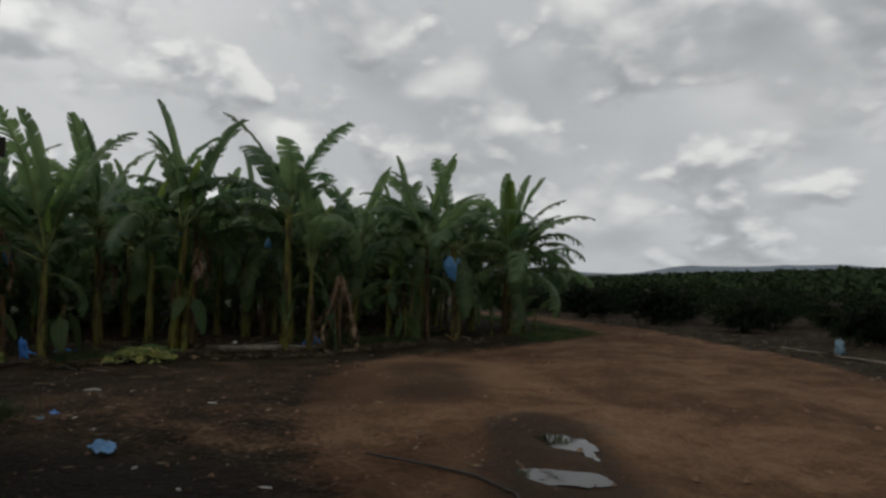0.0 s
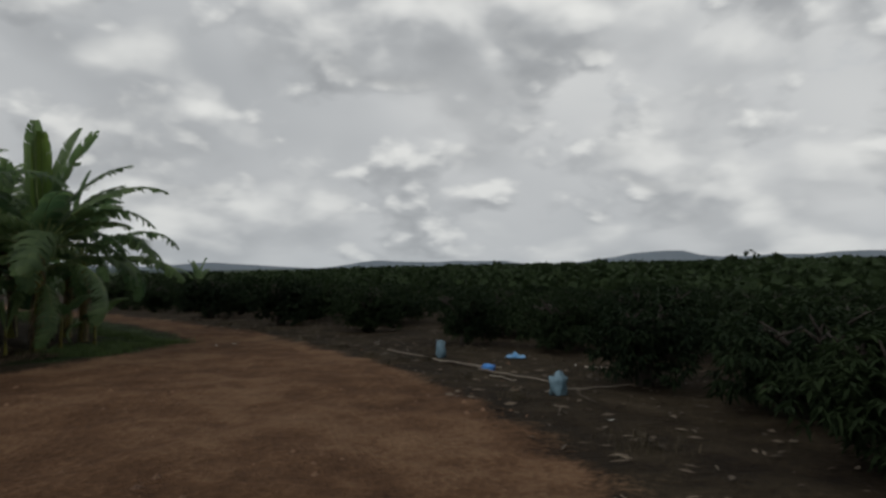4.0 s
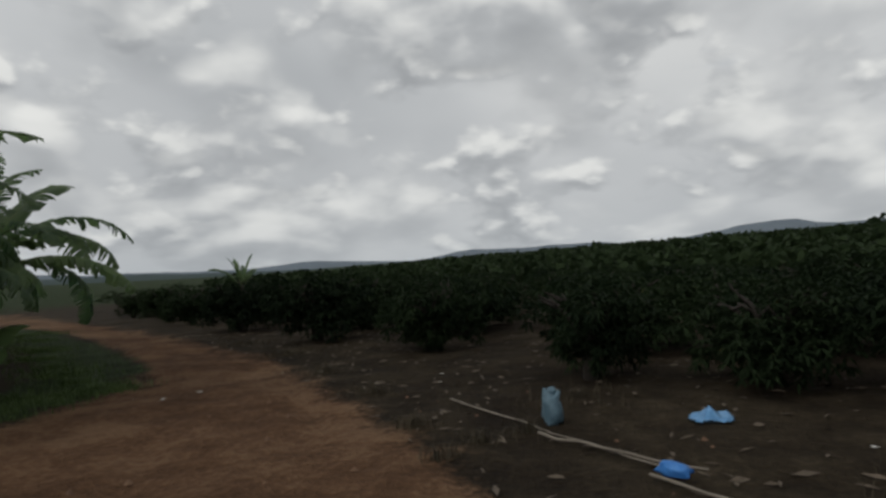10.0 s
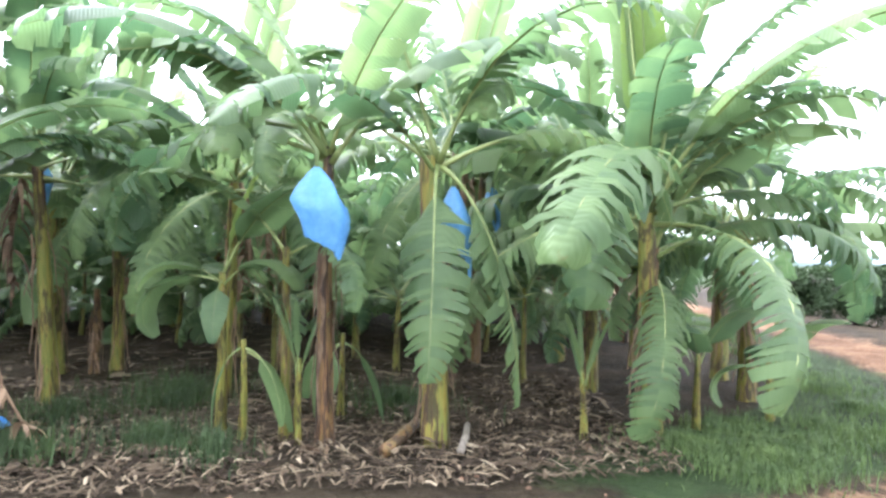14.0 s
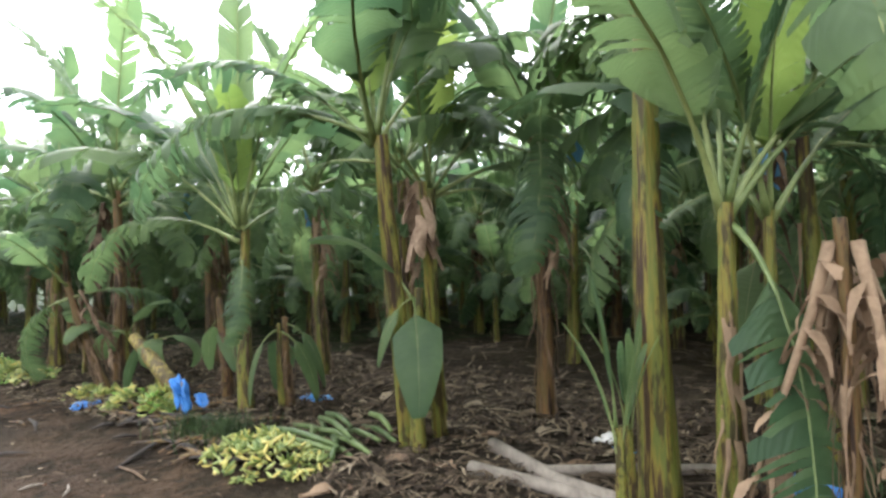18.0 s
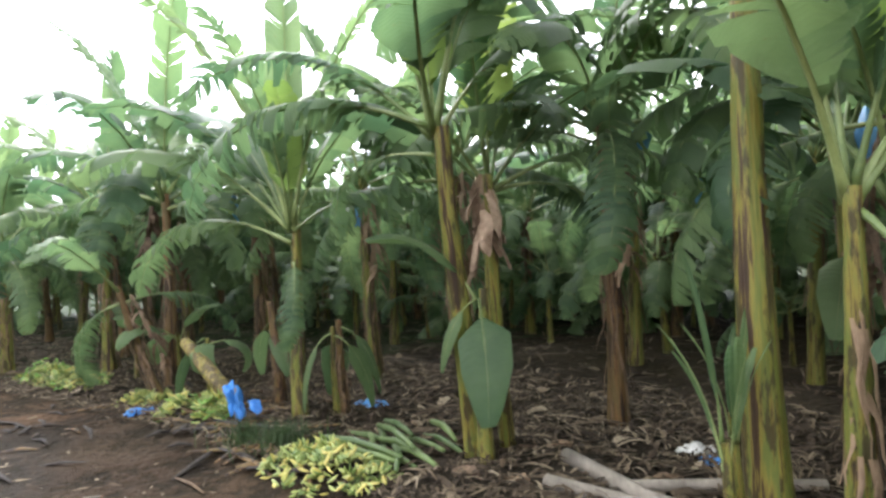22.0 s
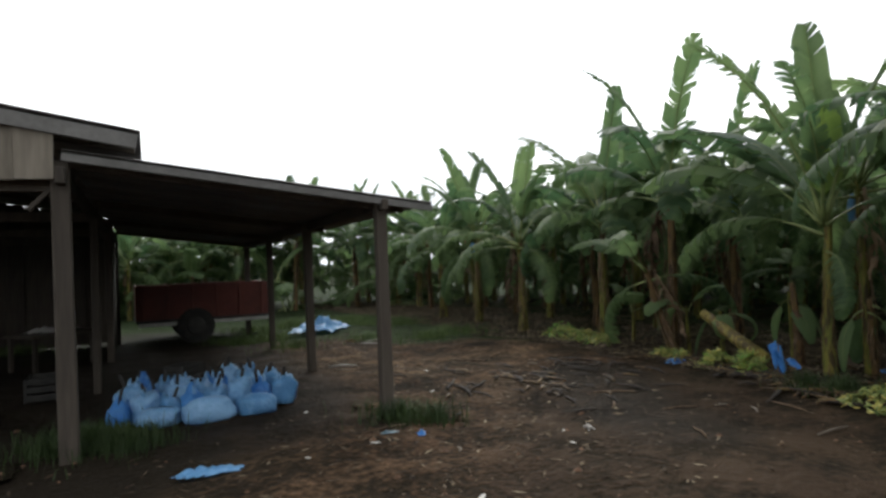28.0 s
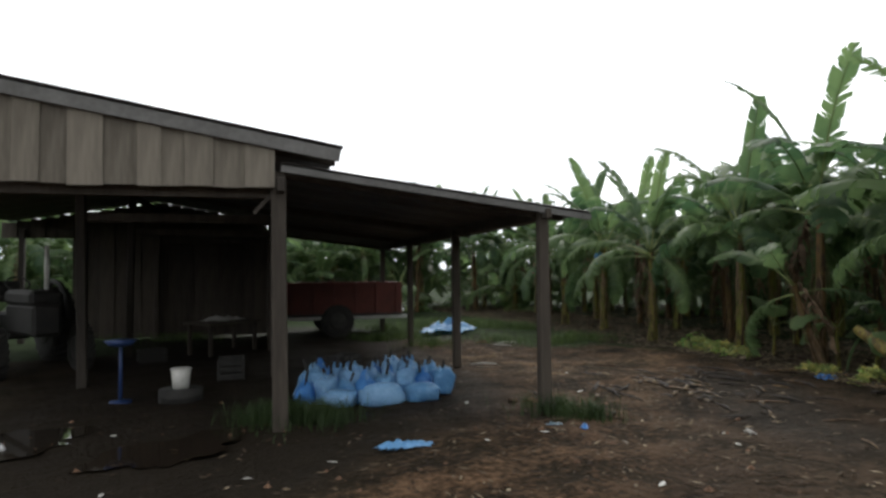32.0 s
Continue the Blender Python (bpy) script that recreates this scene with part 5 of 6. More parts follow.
def hanging_bag(x, y, z, tall, wide, seed, turn=0.0):
    """A bunch cover: a gathered top, loose creased film, an open ragged hem."""
    rnd = random.Random(seed)
    root = new("bunch_cover")
    root.matrix_basis = pose(x, y, z, 0, 0, turn)
    tagged(root, "blue plastic cover hanging over a banana bunch", "bunch cover", "bunch covers")
    rings, sides = 10, 20
    verts, faces = [], []
    off = Vector((seed * 3.1, seed * 1.7, 0))
    for i in range(rings + 1):
        t = i / rings
        r = wide * 0.5 * min(1.0, 0.07 + 0.93 * (t / 0.5) ** 0.8) * (1 - 0.9 * max(0, t - 0.62))
        for k in range(sides):
            a = 2 * math.pi * k / sides
            c = 1 + 0.30 * noise.noise(Vector((math.cos(a), math.sin(a), t * 1.5)) * 1.5 + off) + 0.09 * math.sin(a * 7 + seed + t * 3)
            hem = (0.20 * noise.noise(Vector((math.cos(a) * 1.2, math.sin(a) * 1.2, 5)) + off) * tall + 0.20 * tall * math.cos(a)) * t * t
            verts.append((r * c * math.cos(a) + 0.10 * tall * t, r * c * 0.75 * math.sin(a), -tall * t - hem))
    for i in range(rings):
        for k in range(sides):
            q = (k + 1) % sides
            faces.append((i * sides + k, i * sides + q, (i + 1) * sides + q, (i + 1) * sides + k))
    part("film", mesh_of("film", verts, faces, COVER, smooth=True), root)
    part("bunch", lumpy("bunch", seed, wide * 0.24, wide * 0.18, tall * 0.30, FRUIT_GREEN, 0.3, flat=False), root, pose(0.05 * tall, 0, -tall * 0.55), "green banana bunch inside the cover")
    part("stalk", tube_mesh("stalk", [(0, 0, -0.1), (0.0, 0.0, 0.10), (-0.12, 0.03, 0.26), (-0.35, 0.06, 0.30)], [0.014, 0.016, 0.019, 0.022], GREEN_STALK, 7), root)


for i, (x, y, z, t, w, s) in enumerate(((-5.2, 4.68, 2.1, 0.50, 0.34, 60), (-5.72, 6.05, 2.12, 0.58, 0.26, 60), (-9.4, 3.05, 2.5, 0.42, 0.24, 0), (-11.6, -3.6, 2.5, 0.36, 0.22, 0), (-6.95, 7.3, 2.3, 0.4, 0.26, 100),
                                         (-10.6, 1.5, 2.75, 0.3, 0.24, 0), (-12.4, 2.3, 2.3, 0.36, 0.22, 0), (-12.6, -1.3, 2.1, 0.32, 0.2, 0), (-12.0, -2.0, 2.4, 0.36, 0.2, 0), (-14.2, -11.3, 2.2, 0.4, 0.26, 0))):
    hanging_bag(x, y, z, t, w, 600 + i, s)

# ---- fruit on the ground ----


def finger(bend, length, r, n=6):
    pts = []
    for i in range(n + 1):
        t = i / n
        a = bend * (t - 0.5)
        pts.append((length * (t - 0.5), 0, length * 0.5 * (math.cos(a) - 1) * -0.9 * bend))
    return tube(pts, [r * v for v in (0.35, 0.75, 1.0, 1.05, 1.0, 0.7, 0.25)], 6)


def cluster_mesh(name, seed, mat, count=9):
    """A cluster of bananas that fan from one cut crown."""
    rnd = random.Random(seed)
    bits = [tube([(-0.02, -0.06, 0.0), (0, 0, 0.015), (-0.02, 0.06, 0.0)], [0.018, 0.024, 0.018], 6)]
    for i in range(count):
        v, f = finger(rnd.uniform(0.7, 1.2), rnd.uniform(0.14, 0.19), 0.019)
        lvl = i % 2
        m = pose(0, (i - count / 2) * 0.022, 0.01 + 0.035 * lvl, rnd.uniform(-12, 12), rnd.uniform(-14, 6) - 16 * lvl, (i - count / 2) * 7 + rnd.uniform(-5, 5)) @ pose(0.10, 0, 0)
        bits.append(([m @ Vector(p) for p in v], f))
    v, f = join(bits)
    return mesh_of(name, v, f, mat, smooth=True)


def one_banana(name, seed, mat):
    rnd = random.Random(seed)
    v, f = finger(rnd.uniform(0.7, 1.2), rnd.uniform(0.13, 0.17), 0.019)
    return mesh_of(name, v, f, mat, smooth=True)


SINGLE = [one_banana("banana", 740 + i, (FRUIT, FRUIT_GREEN, FRUIT, FRUIT_RIPE)[i % 4]) for i in range(8)]
CLUSTERS = [cluster_mesh("cluster", 700 + i, (FRUIT, FRUIT_GREEN, FRUIT, FRUIT_RIPE)[i % 4]) for i in range(8)]


def heap_material():
    m, n = material("heaped_bananas")
    isl = n.add("ShaderNodeNewGeometry").outputs["Random Per Island"]
    co = n.add("ShaderNodeTexCoord").outputs["Object"]
    fine = n.noise(co, 25.0, 3.0)
    col = n.ramp(n.math("ADD", n.math("MULTIPLY", isl, 0.8), n.math("MULTIPLY", fine, 0.2)), [(0.05, (0.05, 0.09, 0.016)), (0.4, (0.13, 0.175, 0.035)), (0.75, (0.27, 0.29, 0.075)), (0.95, (0.40, 0.32, 0.07))])
    surface(n, col, 0.5, fine, 0.003)
    return m


HEAPED = heap_material()


def fruit_pile(x, y, rx, ry, tall, count, seed, turn, label, pool=range(8)):
    rnd = random.Random(seed)
    root = new("banana_pile")
    root.matrix_basis = pose(x, y, height(x, y), 0, 0, turn)
    tagged(root, label, "banana pile", "heaps of cast-off bananas")
    bulk = []
    for i in range(count):
        r, a = math.sqrt(rnd.random()), rnd.uniform(0, 6.28)
        z = max(0.02, tall * (1 - r * r) * rnd.uniform(0.55, 1.0))
        m = pose(rx * r * math.cos(a), ry * r * math.sin(a), z, rnd.uniform(-50, 50), rnd.uniform(-50, 50), rnd.uniform(0, 360)) @ Matrix.Scale(rnd.uniform(0.42, 0.62), 4)
        if i < count * 0.4:
            bulk.append((m, CLUSTERS[rnd.choice(list(pool))]))
            continue
        for q in range(2):
            r, a = math.sqrt(rnd.random()), rnd.uniform(0, 6.28)
            z = 0.035 + tall * (1 - r * r) * rnd.uniform(0.6, 1.1)
            m = pose(rx * 1.08 * r * math.cos(a), ry * 1.08 * r * math.sin(a), z, rnd.uniform(-60, 60), rnd.uniform(-40, 40), rnd.uniform(0, 360)) @ Matrix.Scale(rnd.uniform(0.5, 0.75), 4)
            part("banana", SINGLE[rnd.choice(list(pool))], root, m)
    v, f = join([([m @ p.co for p in me.vertices], [tuple(p.vertices) for p in me.polygons]) for m, me in bulk])
    ob = part("fruit_mass", mesh_of("fruit_mass", v, f, HEAPED, smooth=True), root, None, "packed clusters of green and yellow bananas")
    tagged(ob, kind="stuff")


fruit_pile(-8.35, -0.98, 0.60, 0.36, 0.2, 125, 1, 60, "heap of small green and yellow bananas on litter", (0, 2, 3, 4, 6, 7))
fruit_pile(-9.75, -2.85, 0.26, 0.2, 0.24, 46, 2, 30, "green banana clusters heaped beside a cut stem", (1, 5, 0))
fruit_pile(-9.95, -3.35, 0.26, 0.2, 0.2, 36, 3, 0, "green and yellow banana clusters on dry leaves")
fruit_pile(-10.45, -4.25, 0.5, 0.32, 0.12, 44, 4, 40, "scattered yellow and green banana clusters on dry leaves", (3, 7, 0, 2))
fruit_pile(-11.55, -6.3, 0.75, 0.4, 0.2, 90, 5, 65, "long heap of green and yellow cast-off bananas", (0, 1, 2, 4, 3))
fruit_pile(-11.9, -7.1, 0.45, 0.35, 0.26, 60, 6, 20, "heap of green banana clusters near the grass", (1, 5, 0))


def stump_pole(points, radii, name, label, mat, category):
    ob = new(name, tube_mesh(name, points, radii, mat, 12))
    return tagged(ob, label, category)


STEM_GOLD = stem_material("yellow_stem", (0.15, 0.135, 0.03), (0.21, 0.155, 0.035), (0.10, 0.07, 0.025))
stump_pole([(-9.95, -2.72, 0.16), (-10.2, -3.1, 0.34), (-10.5, -3.55, 0.58), (-10.62, -3.75, 0.68)], [0.095, 0.09, 0.08, 0.068], "cut_stem", "felled yellow banana stem leaning on the litter", STEM_GOLD, "banana stem")
for i, (p, q, r) in enumerate((((-8.7, 0.75, 0.06), (-7.5, 1.55, 0.05), 0.055), ((-8.15, 1.05, 0.05), (-8.25, 2.3, 0.06), 0.04), ((-7.9, 1.25, 0.07), (-7.05, 2.25, 0.05), 0.06), ((-7.6, 1.5, 0.05), (-7.0, 2.35, 0.05), 0.05),
                               ((-8.2, 0.65, 0.05), (-7.5, 1.75, 0.05), 0.05), ((-5.5, 5.35, 0.06), (-6.0, 5.9, 0.1), 0.05), ((-5.3, 5.9, 0.04), (-5.9, 6.35, 0.05), 0.03))):
    stump_pole([p, tuple((a + b) / 2 + 0.01 for a, b in zip(p, q)), q], [r, r * 0.95, r * 0.85], "fallen_stem", "grey dried banana stem lying on leaf litter", POLE if i != 5 else STEM_BROWN, "banana stem")


rb = random.Random(21)
for i in range(14):
    x, y, a = -8.75 + rb.uniform(-0.35, 0.35), -0.55 + rb.uniform(-0.35, 0.35), rb.uniform(20, 70)
    d = rb.uniform(0.22, 0.42)
    ob = new("bunch_stalk", tube_mesh("bunch_stalk", [(-d, 0, 0), (-d * 0.3, 0.02, 0.02), (d * 0.4, 0.0, 0.015), (d, -0.02, 0.0)], [0.022, 0.027, 0.024, 0.016], GREEN_STALK, 9))
    ob.matrix_basis = pose(x, y, height(x, y) + 0.045 + 0.05 * (i % 3), 0, rb.uniform(-6, 6), a)
    tagged(ob, "cut green bunch stalk lying beside the bananas", "bunch stalk", "cut bunch stalks")
for i in range(130):
    t = rb.random()
    x, y = -8.6 - 2.4 * t + rb.uniform(-0.5, 0.5), -1.3 - 3.4 * t + rb.uniform(-0.3, 0.6)
    d = rb.uniform(0.08, 0.42)
    ob = new("rotting_sheath", tube_mesh("rotting_sheath", [(-d, 0, 0.0), (0, 0.03, 0.025), (d, 0.0, 0.0)], [0.012, 0.03, 0.014], STEM_BROWN if i % 3 else BARK, 6))
    ob.matrix_basis = pose(x, y, height(x, y) + 0.03, rb.uniform(-10, 10), rb.uniform(-8, 8), rb.uniform(0, 180)) @ Matrix.Diagonal((1, 1, 0.6, 1))
    tagged(ob, "dark rotting strip of banana stem on the litter", "stem strip", "rotting stem strips")

for i in range(80):
    x, y = -8.0 + rb.gauss(0, 0.8), -4.8 + rb.gauss(0, 0.7)
    d = rb.uniform(0.06, 0.32)
    ob = new("rotting_sheath", tube_mesh("rotting_sheath", [(-d, 0, 0.0), (0, 0.03, 0.02), (d, 0.0, 0.0)], [0.008, 0.024, 0.010], STEM_BROWN if i % 4 == 0 else BARK, 6))
    ob.matrix_basis = pose(x, y, height(x, y) + 0.02, rb.uniform(-8, 8), rb.uniform(-5, 5), rb.gauss(60, 35)) @ Matrix.Diagonal((1, 1, 0.5, 1))
    tagged(ob, "dark rotting strip of banana stem trodden into the yard", "stem strip", "rotting stem strips")


def stake_bag():
    root = new("staked_bag")
    x, y = -9.5, -2.42
    root.matrix_basis = pose(x, y, height(x, y))
    tagged(root, "bright blue plastic bag caught on a thin stick", "plastic bag")
    part("stick", tube_mesh("stick", [(0, 0, -0.05), (0.01, 0, 0.15), (0.0, 0.01, 0.38)], [0.014, 0.013, 0.01], POLE, 6), root)
    part("film", lumpy("film", 571, 0.065, 0.045, 0.13, BLUE, 0.6, 4, False), root, pose(0, 0, 0.26, 12, 8, 0))
    part("tail", film_sheet("tail", 572, 0.16, 0.07, 0.06, BLUE), root, pose(-0.12, 0.14, 0.16, 0, 20, 40))


stake_bag()

# ---- things in the shed ----


def bucket():
    root = new("bucket")
    x, y = -2.36, -8.47
    root.matrix_basis = pose(x, y, height(x, y) + 0.145)
    tagged(root, "white plastic bucket standing on a dark drum", "bucket")
    part("wall", tube_mesh("wall", [(0, 0, 0), (0, 0, 0.125), (0, 0, 0.25)], [0.095, 0.107, 0.118], WHITE, 18), root)
    v, f = tube([(0.122 * math.cos(a), 0.122 * math.sin(a), 0.245) for a in np.linspace(0, 6.283, 19)], 0.009, 6, False)
    part("rim", mesh_of("rim", v, f, WHITE, smooth=True), root)
    drum = new("drum")
    drum.matrix_basis = pose(x, y, height(x, y) - 0.02)
    tagged(drum, "low dark steel drum on the shed floor", "drum")
    part("shell", tube_mesh("shell", [(0, 0, 0), (0, 0, 0.01), (0, 0, 0.07), (0, 0, 0.085), (0, 0, 0.10), (0, 0, 0.165)], [0.24, 0.26, 0.26, 0.27, 0.26, 0.26], BLACK, 20), drum)


bucket()


def basin_stand():
    root = new("basin_stand")
    x, y = -1.72, -8.75
    root.matrix_basis = pose(x, y, height(x, y))
    tagged(root, "blue painted steel stand with a shallow round tray", "basin stand")
    part("column", tube_mesh("column", [(0, 0, 0), (0, 0, 0.4), (0, 0, 0.72)], 0.022, BLUE_PAINT, 10), root)
    part("foot", tube_mesh("foot", [(0, 0, 0), (0, 0, 0.02), (0, 0, 0.035)], [0.13, 0.13, 0.05], BLUE_PAINT, 18), root)
    part("tray", tube_mesh("tray", [(0, 0, 0.69), (0, 0, 0.71), (0, 0, 0.77), (0, 0, 0.772), (0, 0, 0.73)], [0.04, 0.14, 0.19, 0.178, 0.12], BLUE_PAINT, 20), root)


basin_stand()


def wheel_parts(root, x, y, z, r, w, turn=90):
    rim_pts = [(x + 0, y - w / 2, z), (x, y - w * 0.42, z), (x, y + w * 0.42, z), (x, y + w / 2, z)]
    v, f = tube(rim_pts, [r * 0.9, r, r, r * 0.9], 24)
    wheel = part("wheel", mesh_of("wheel", v, f, BLACK, smooth=False), root)
    bits = []
    for k in range(22):
        a = 2 * math.pi * k / 22
        c = Vector((x + r * math.cos(a), y, z + r * math.sin(a)))
        side = Vector((-math.sin(a), 0, math.cos(a))) * 0.03
        up = Vector((math.cos(a), 0, math.sin(a))) * 0.03
        for s in (-1, 1):
            e = Vector((0, s * w * 0.45, 0)) + side * 2 * s
            p = [c - side - up, c + side - up, c + side + up, c - side + up]
            vv = p + [q + e for q in p]
            bits.append((vv, [(0, 1, 2, 3), (4, 7, 6, 5), (0, 4, 5, 1), (1, 5, 6, 2), (2, 6, 7, 3), (3, 7, 4, 0)]))
    v, f = join(bits)
    part("tread", mesh_of("tread", v, f, BLACK), wheel)
    v, f = tube([(x, y - w * 0.53, z), (x, y - w * 0.5, z), (x, y + w * 0.5, z), (x, y + w * 0.53, z)], [r * 0.45, r * 0.55, r * 0.55, r * 0.45], 18)
    part("rim", mesh_of("rim", v, f, IRON, smooth=True), wheel)


def trailer():
    root = new("farm_trailer")
    root.matrix_basis = in_shed(1.82, 10.1, 0, 2)
    tagged(root, "red steel farm trailer on rubber tyres behind the shed", "trailer")
    for k in (-1, 1):
        part("side_panel", bm_mesh("side_panel", box_bm(2.9, 0.04, 0.78, 0.006), RED), root, pose(0, 0.9 * k + 0.2, 0.95))
        part("end_panel", bm_mesh("end_panel", box_bm(0.04, 1.76, 0.78, 0.006), RED), root, pose(1.43 * k, 0.2, 0.95))
        for i in range(6):
            part("rib", bm_mesh("rib", box_bm(0.05, 0.04, 0.74, 0.005), RED), root, pose(-1.3 + i * 0.52, 0.94 * k + 0.2, 0.95))
    part("floor", bm_mesh("floor", box_bm(2.9, 1.8, 0.06, 0.006), IRON), root, pose(0, 0.2, 0.53))
    part("chassis", bm_mesh("chassis", box_bm(3.0, 0.09, 0.09, 0.006), PAPER), root, pose(0.1, -0.62, 0.46), "pale painted chassis rail")
    part("axle", bm_mesh("axle", box_bm(0.09, 1.5, 0.09, 0.006), IRON), root, pose(-0.2, 0.2, 0.38))
    wheel_parts(root, -0.2, -0.68, 0.38, 0.38, 0.22)
    wheel_parts(root, -0.2, 1.08, 0.38, 0.38, 0.22)
    part("lamp", lumpy("lamp", 590, 0.04, 0.03, 0.04, WHITE, 0.02, 2, False), root, pose(1.49, -0.6, 0.62), "small pale reflector")


trailer()


# tractor paint taken near black, the shed's shade put into its colour
TRACTOR = plain("shade_dark_paint", (0.008, 0.008, 0.008), (0.026, 0.024, 0.022), 3.0, 0.7, 30.0, 0.004)


def tractor():
    root = new("tractor")
    x, y = -1.0, -13.2
    root.matrix_basis = pose(x, y, height(x, y), 0, 0, 100)
    tagged(root, "dark old tractor with large ribbed wheels in shade", "tractor")
    for s in (-1, 1):
        wheel_parts(root, -0.6, 0.72 * s, 0.66, 0.66, 0.36)
        wheel_parts(root, 1.15, 0.6 * s, 0.36, 0.36, 0.2)
        part("fender", tube_mesh("fender", [(-0.6 + 0.8 * math.cos(a), 0.72 * s, 0.66 + 0.8 * math.sin(a)) for a in (0.2, 0.7, 1.2, 1.7, 2.2, 2.7)], 0.05, TRACTOR, 8), root)
    part("engine", bm_mesh("engine", box_bm(1.5, 0.42, 0.5, 0.05), TRACTOR), root, pose(0.75, 0, 0.85))
    part("bonnet", bm_mesh("bonnet", box_bm(1.45, 0.48, 0.25, 0.06), TRACTOR), root, pose(0.75, 0, 1.2))
    part("gearbox", bm_mesh("gearbox", box_bm(0.9, 0.36, 0.45, 0.04), TRACTOR), root, pose(-0.4, 0, 0.7))
    part("seat", bm_mesh("seat", box_bm(0.42, 0.45, 0.10, 0.03), BLACK), root, pose(-0.65, 0, 1.15))
    part("backrest", bm_mesh("backrest", box_bm(0.08, 0.44, 0.3, 0.03), BLACK), root, pose(-0.88, 0, 1.32))
    v, f = tube([(0.18 * math.cos(a), 0.18 * math.sin(a), 0) for a in np.linspace(0, 6.283, 17)], 0.016, 6, False)
    part("steering_wheel", mesh_of("steering_wheel", v, f, BLACK, smooth=True), root, pose(-0.12, 0, 1.42, 0, 40, 0))
    part("exhaust", tube_mesh("exhaust", [(0.8, 0.18, 1.3), (0.8, 0.18, 1.7), (0.8, 0.18, 2.05)], [0.035, 0.045, 0.03], WHITE, 10), root, None, "pale upright exhaust pipe")


tractor()


def work_table():
    root = new("work_table")
    x, y = -4.5, -13.2
    root.matrix_basis = pose(x, y, height(x, y), 0, 0, 20)
    tagged(root, "low wooden sorting table with pale sheet on top", "table")
    part("tabletop", bm_mesh("tabletop", box_bm(1.3, 0.8, 0.05, 0.006), WOOD), root, pose(0, 0, 0.62))
    for a in (-0.55, 0.55):
        for b in (-0.32, 0.32):
            part("leg", bm_mesh("leg", box_bm(0.07, 0.07, 0.62, 0.006), WOOD), root, pose(a, b, 0.3))
    sheet = new("cover_sheet", film_sheet("cover_sheet", 21, 0.55, 0.36, 0.12, WHITE))
    sheet.matrix_basis = pose(x, y, height(x, y) + 0.648, 0, 0, 25)
    tagged(sheet, "pale crumpled plastic sheet on the sorting table", "plastic sheet")


work_table()
for i, (x, y, s, t) in enumerate(((-3.0, -12.6, 0.8, 0), (-3.4, -9.6, 1.0, 70), (-5.2, -9.4, 0.9, 30))):
    root = new("fruit_crate")
    root.matrix_basis = pose(x, y, height(x, y), 0, 0, t) @ Matrix.Scale(s, 4)
    tagged(root, "dark plastic fruit crate on the shed floor", "crate", "crates in the shed")
    for k in (-1, 1):
        for z in (0.06, 0.16, 0.26):
            part("slat", bm_mesh("slat", box_bm(0.55, 0.015, 0.07, 0.003), BLACK), root, pose(0, 0.18 * k, z))
            part("slat", bm_mesh("slat", box_bm(0.015, 0.36, 0.07, 0.003), BLACK), root, pose(0.28 * k, 0, z))
        for q in (-1, 1):
            part("corner", bm_mesh("corner", box_bm(0.035, 0.035, 0.30, 0.004), BLACK), root, pose(0.272 * k, 0.175 * q, 0.15))
    part("base", bm_mesh("base", box_bm(0.55, 0.36, 0.02, 0.003), BLACK), root, pose(0, 0, 0.014))

# ---- puddles ----


def puddle(x, y, rx, ry, seed, turn):
    rnd = random.Random(seed)
    off = Vector((seed * 7.7, 0, 0))
    verts, faces = [(0, 0, 0)], []
    n = 64
    for i in range(n):
        a = 2 * math.pi * i / n
        c = 1 + 0.55 * noise.noise(Vector((math.cos(a), math.sin(a), 0)) * 1.5 + off) + 0.25 * noise.noise(Vector((math.cos(a), math.sin(a), 3)) * 4 + off)
        verts.append((rx * c * math.cos(a), ry * c * math.sin(a), 0))
    for i in range(n):
        faces.append((0, 1 + i, 1 + (i + 1) % n))
    ob = new("puddle", mesh_of("puddle", verts, faces, WATER))
    ob.matrix_basis = pose(x, y, height(x, y) - 0.013, 0, 0, turn)
    tagged(ob, "shallow rain puddle in a muddy hollow", "water", kind="structure")


for i, ((x, y), rx, ry) in enumerate(PUDDLES):
    puddle(x, y, rx * 1.05, ry * 1.05, i + 1, (-35, 10, 20, 25)[i])

cable = new("cable", tube_mesh("cable", [(-1.2, -3.6, 0.03), (-0.6, -3.55, 0.02), (-0.1, -3.6, 0.025), (0.35, -3.8, 0.02), (0.6, -4.15, 0.03), (0.7, -4.5, 0.02)], 0.012, BLACK, 6))
tagged(cable, "black cable lying across wet earth", "cable")

# ---- litter, weeds and clods ----


def scatter_area(rnd, line, ahead, behind):
    total = sum(math.dist(a, b) for a, b in zip(line, line[1:]))
    x, y = along(line, rnd.uniform(0, total))
    d = rnd.uniform(-ahead, behind)
    return x - 0.88 * d, y + 0.47 * d


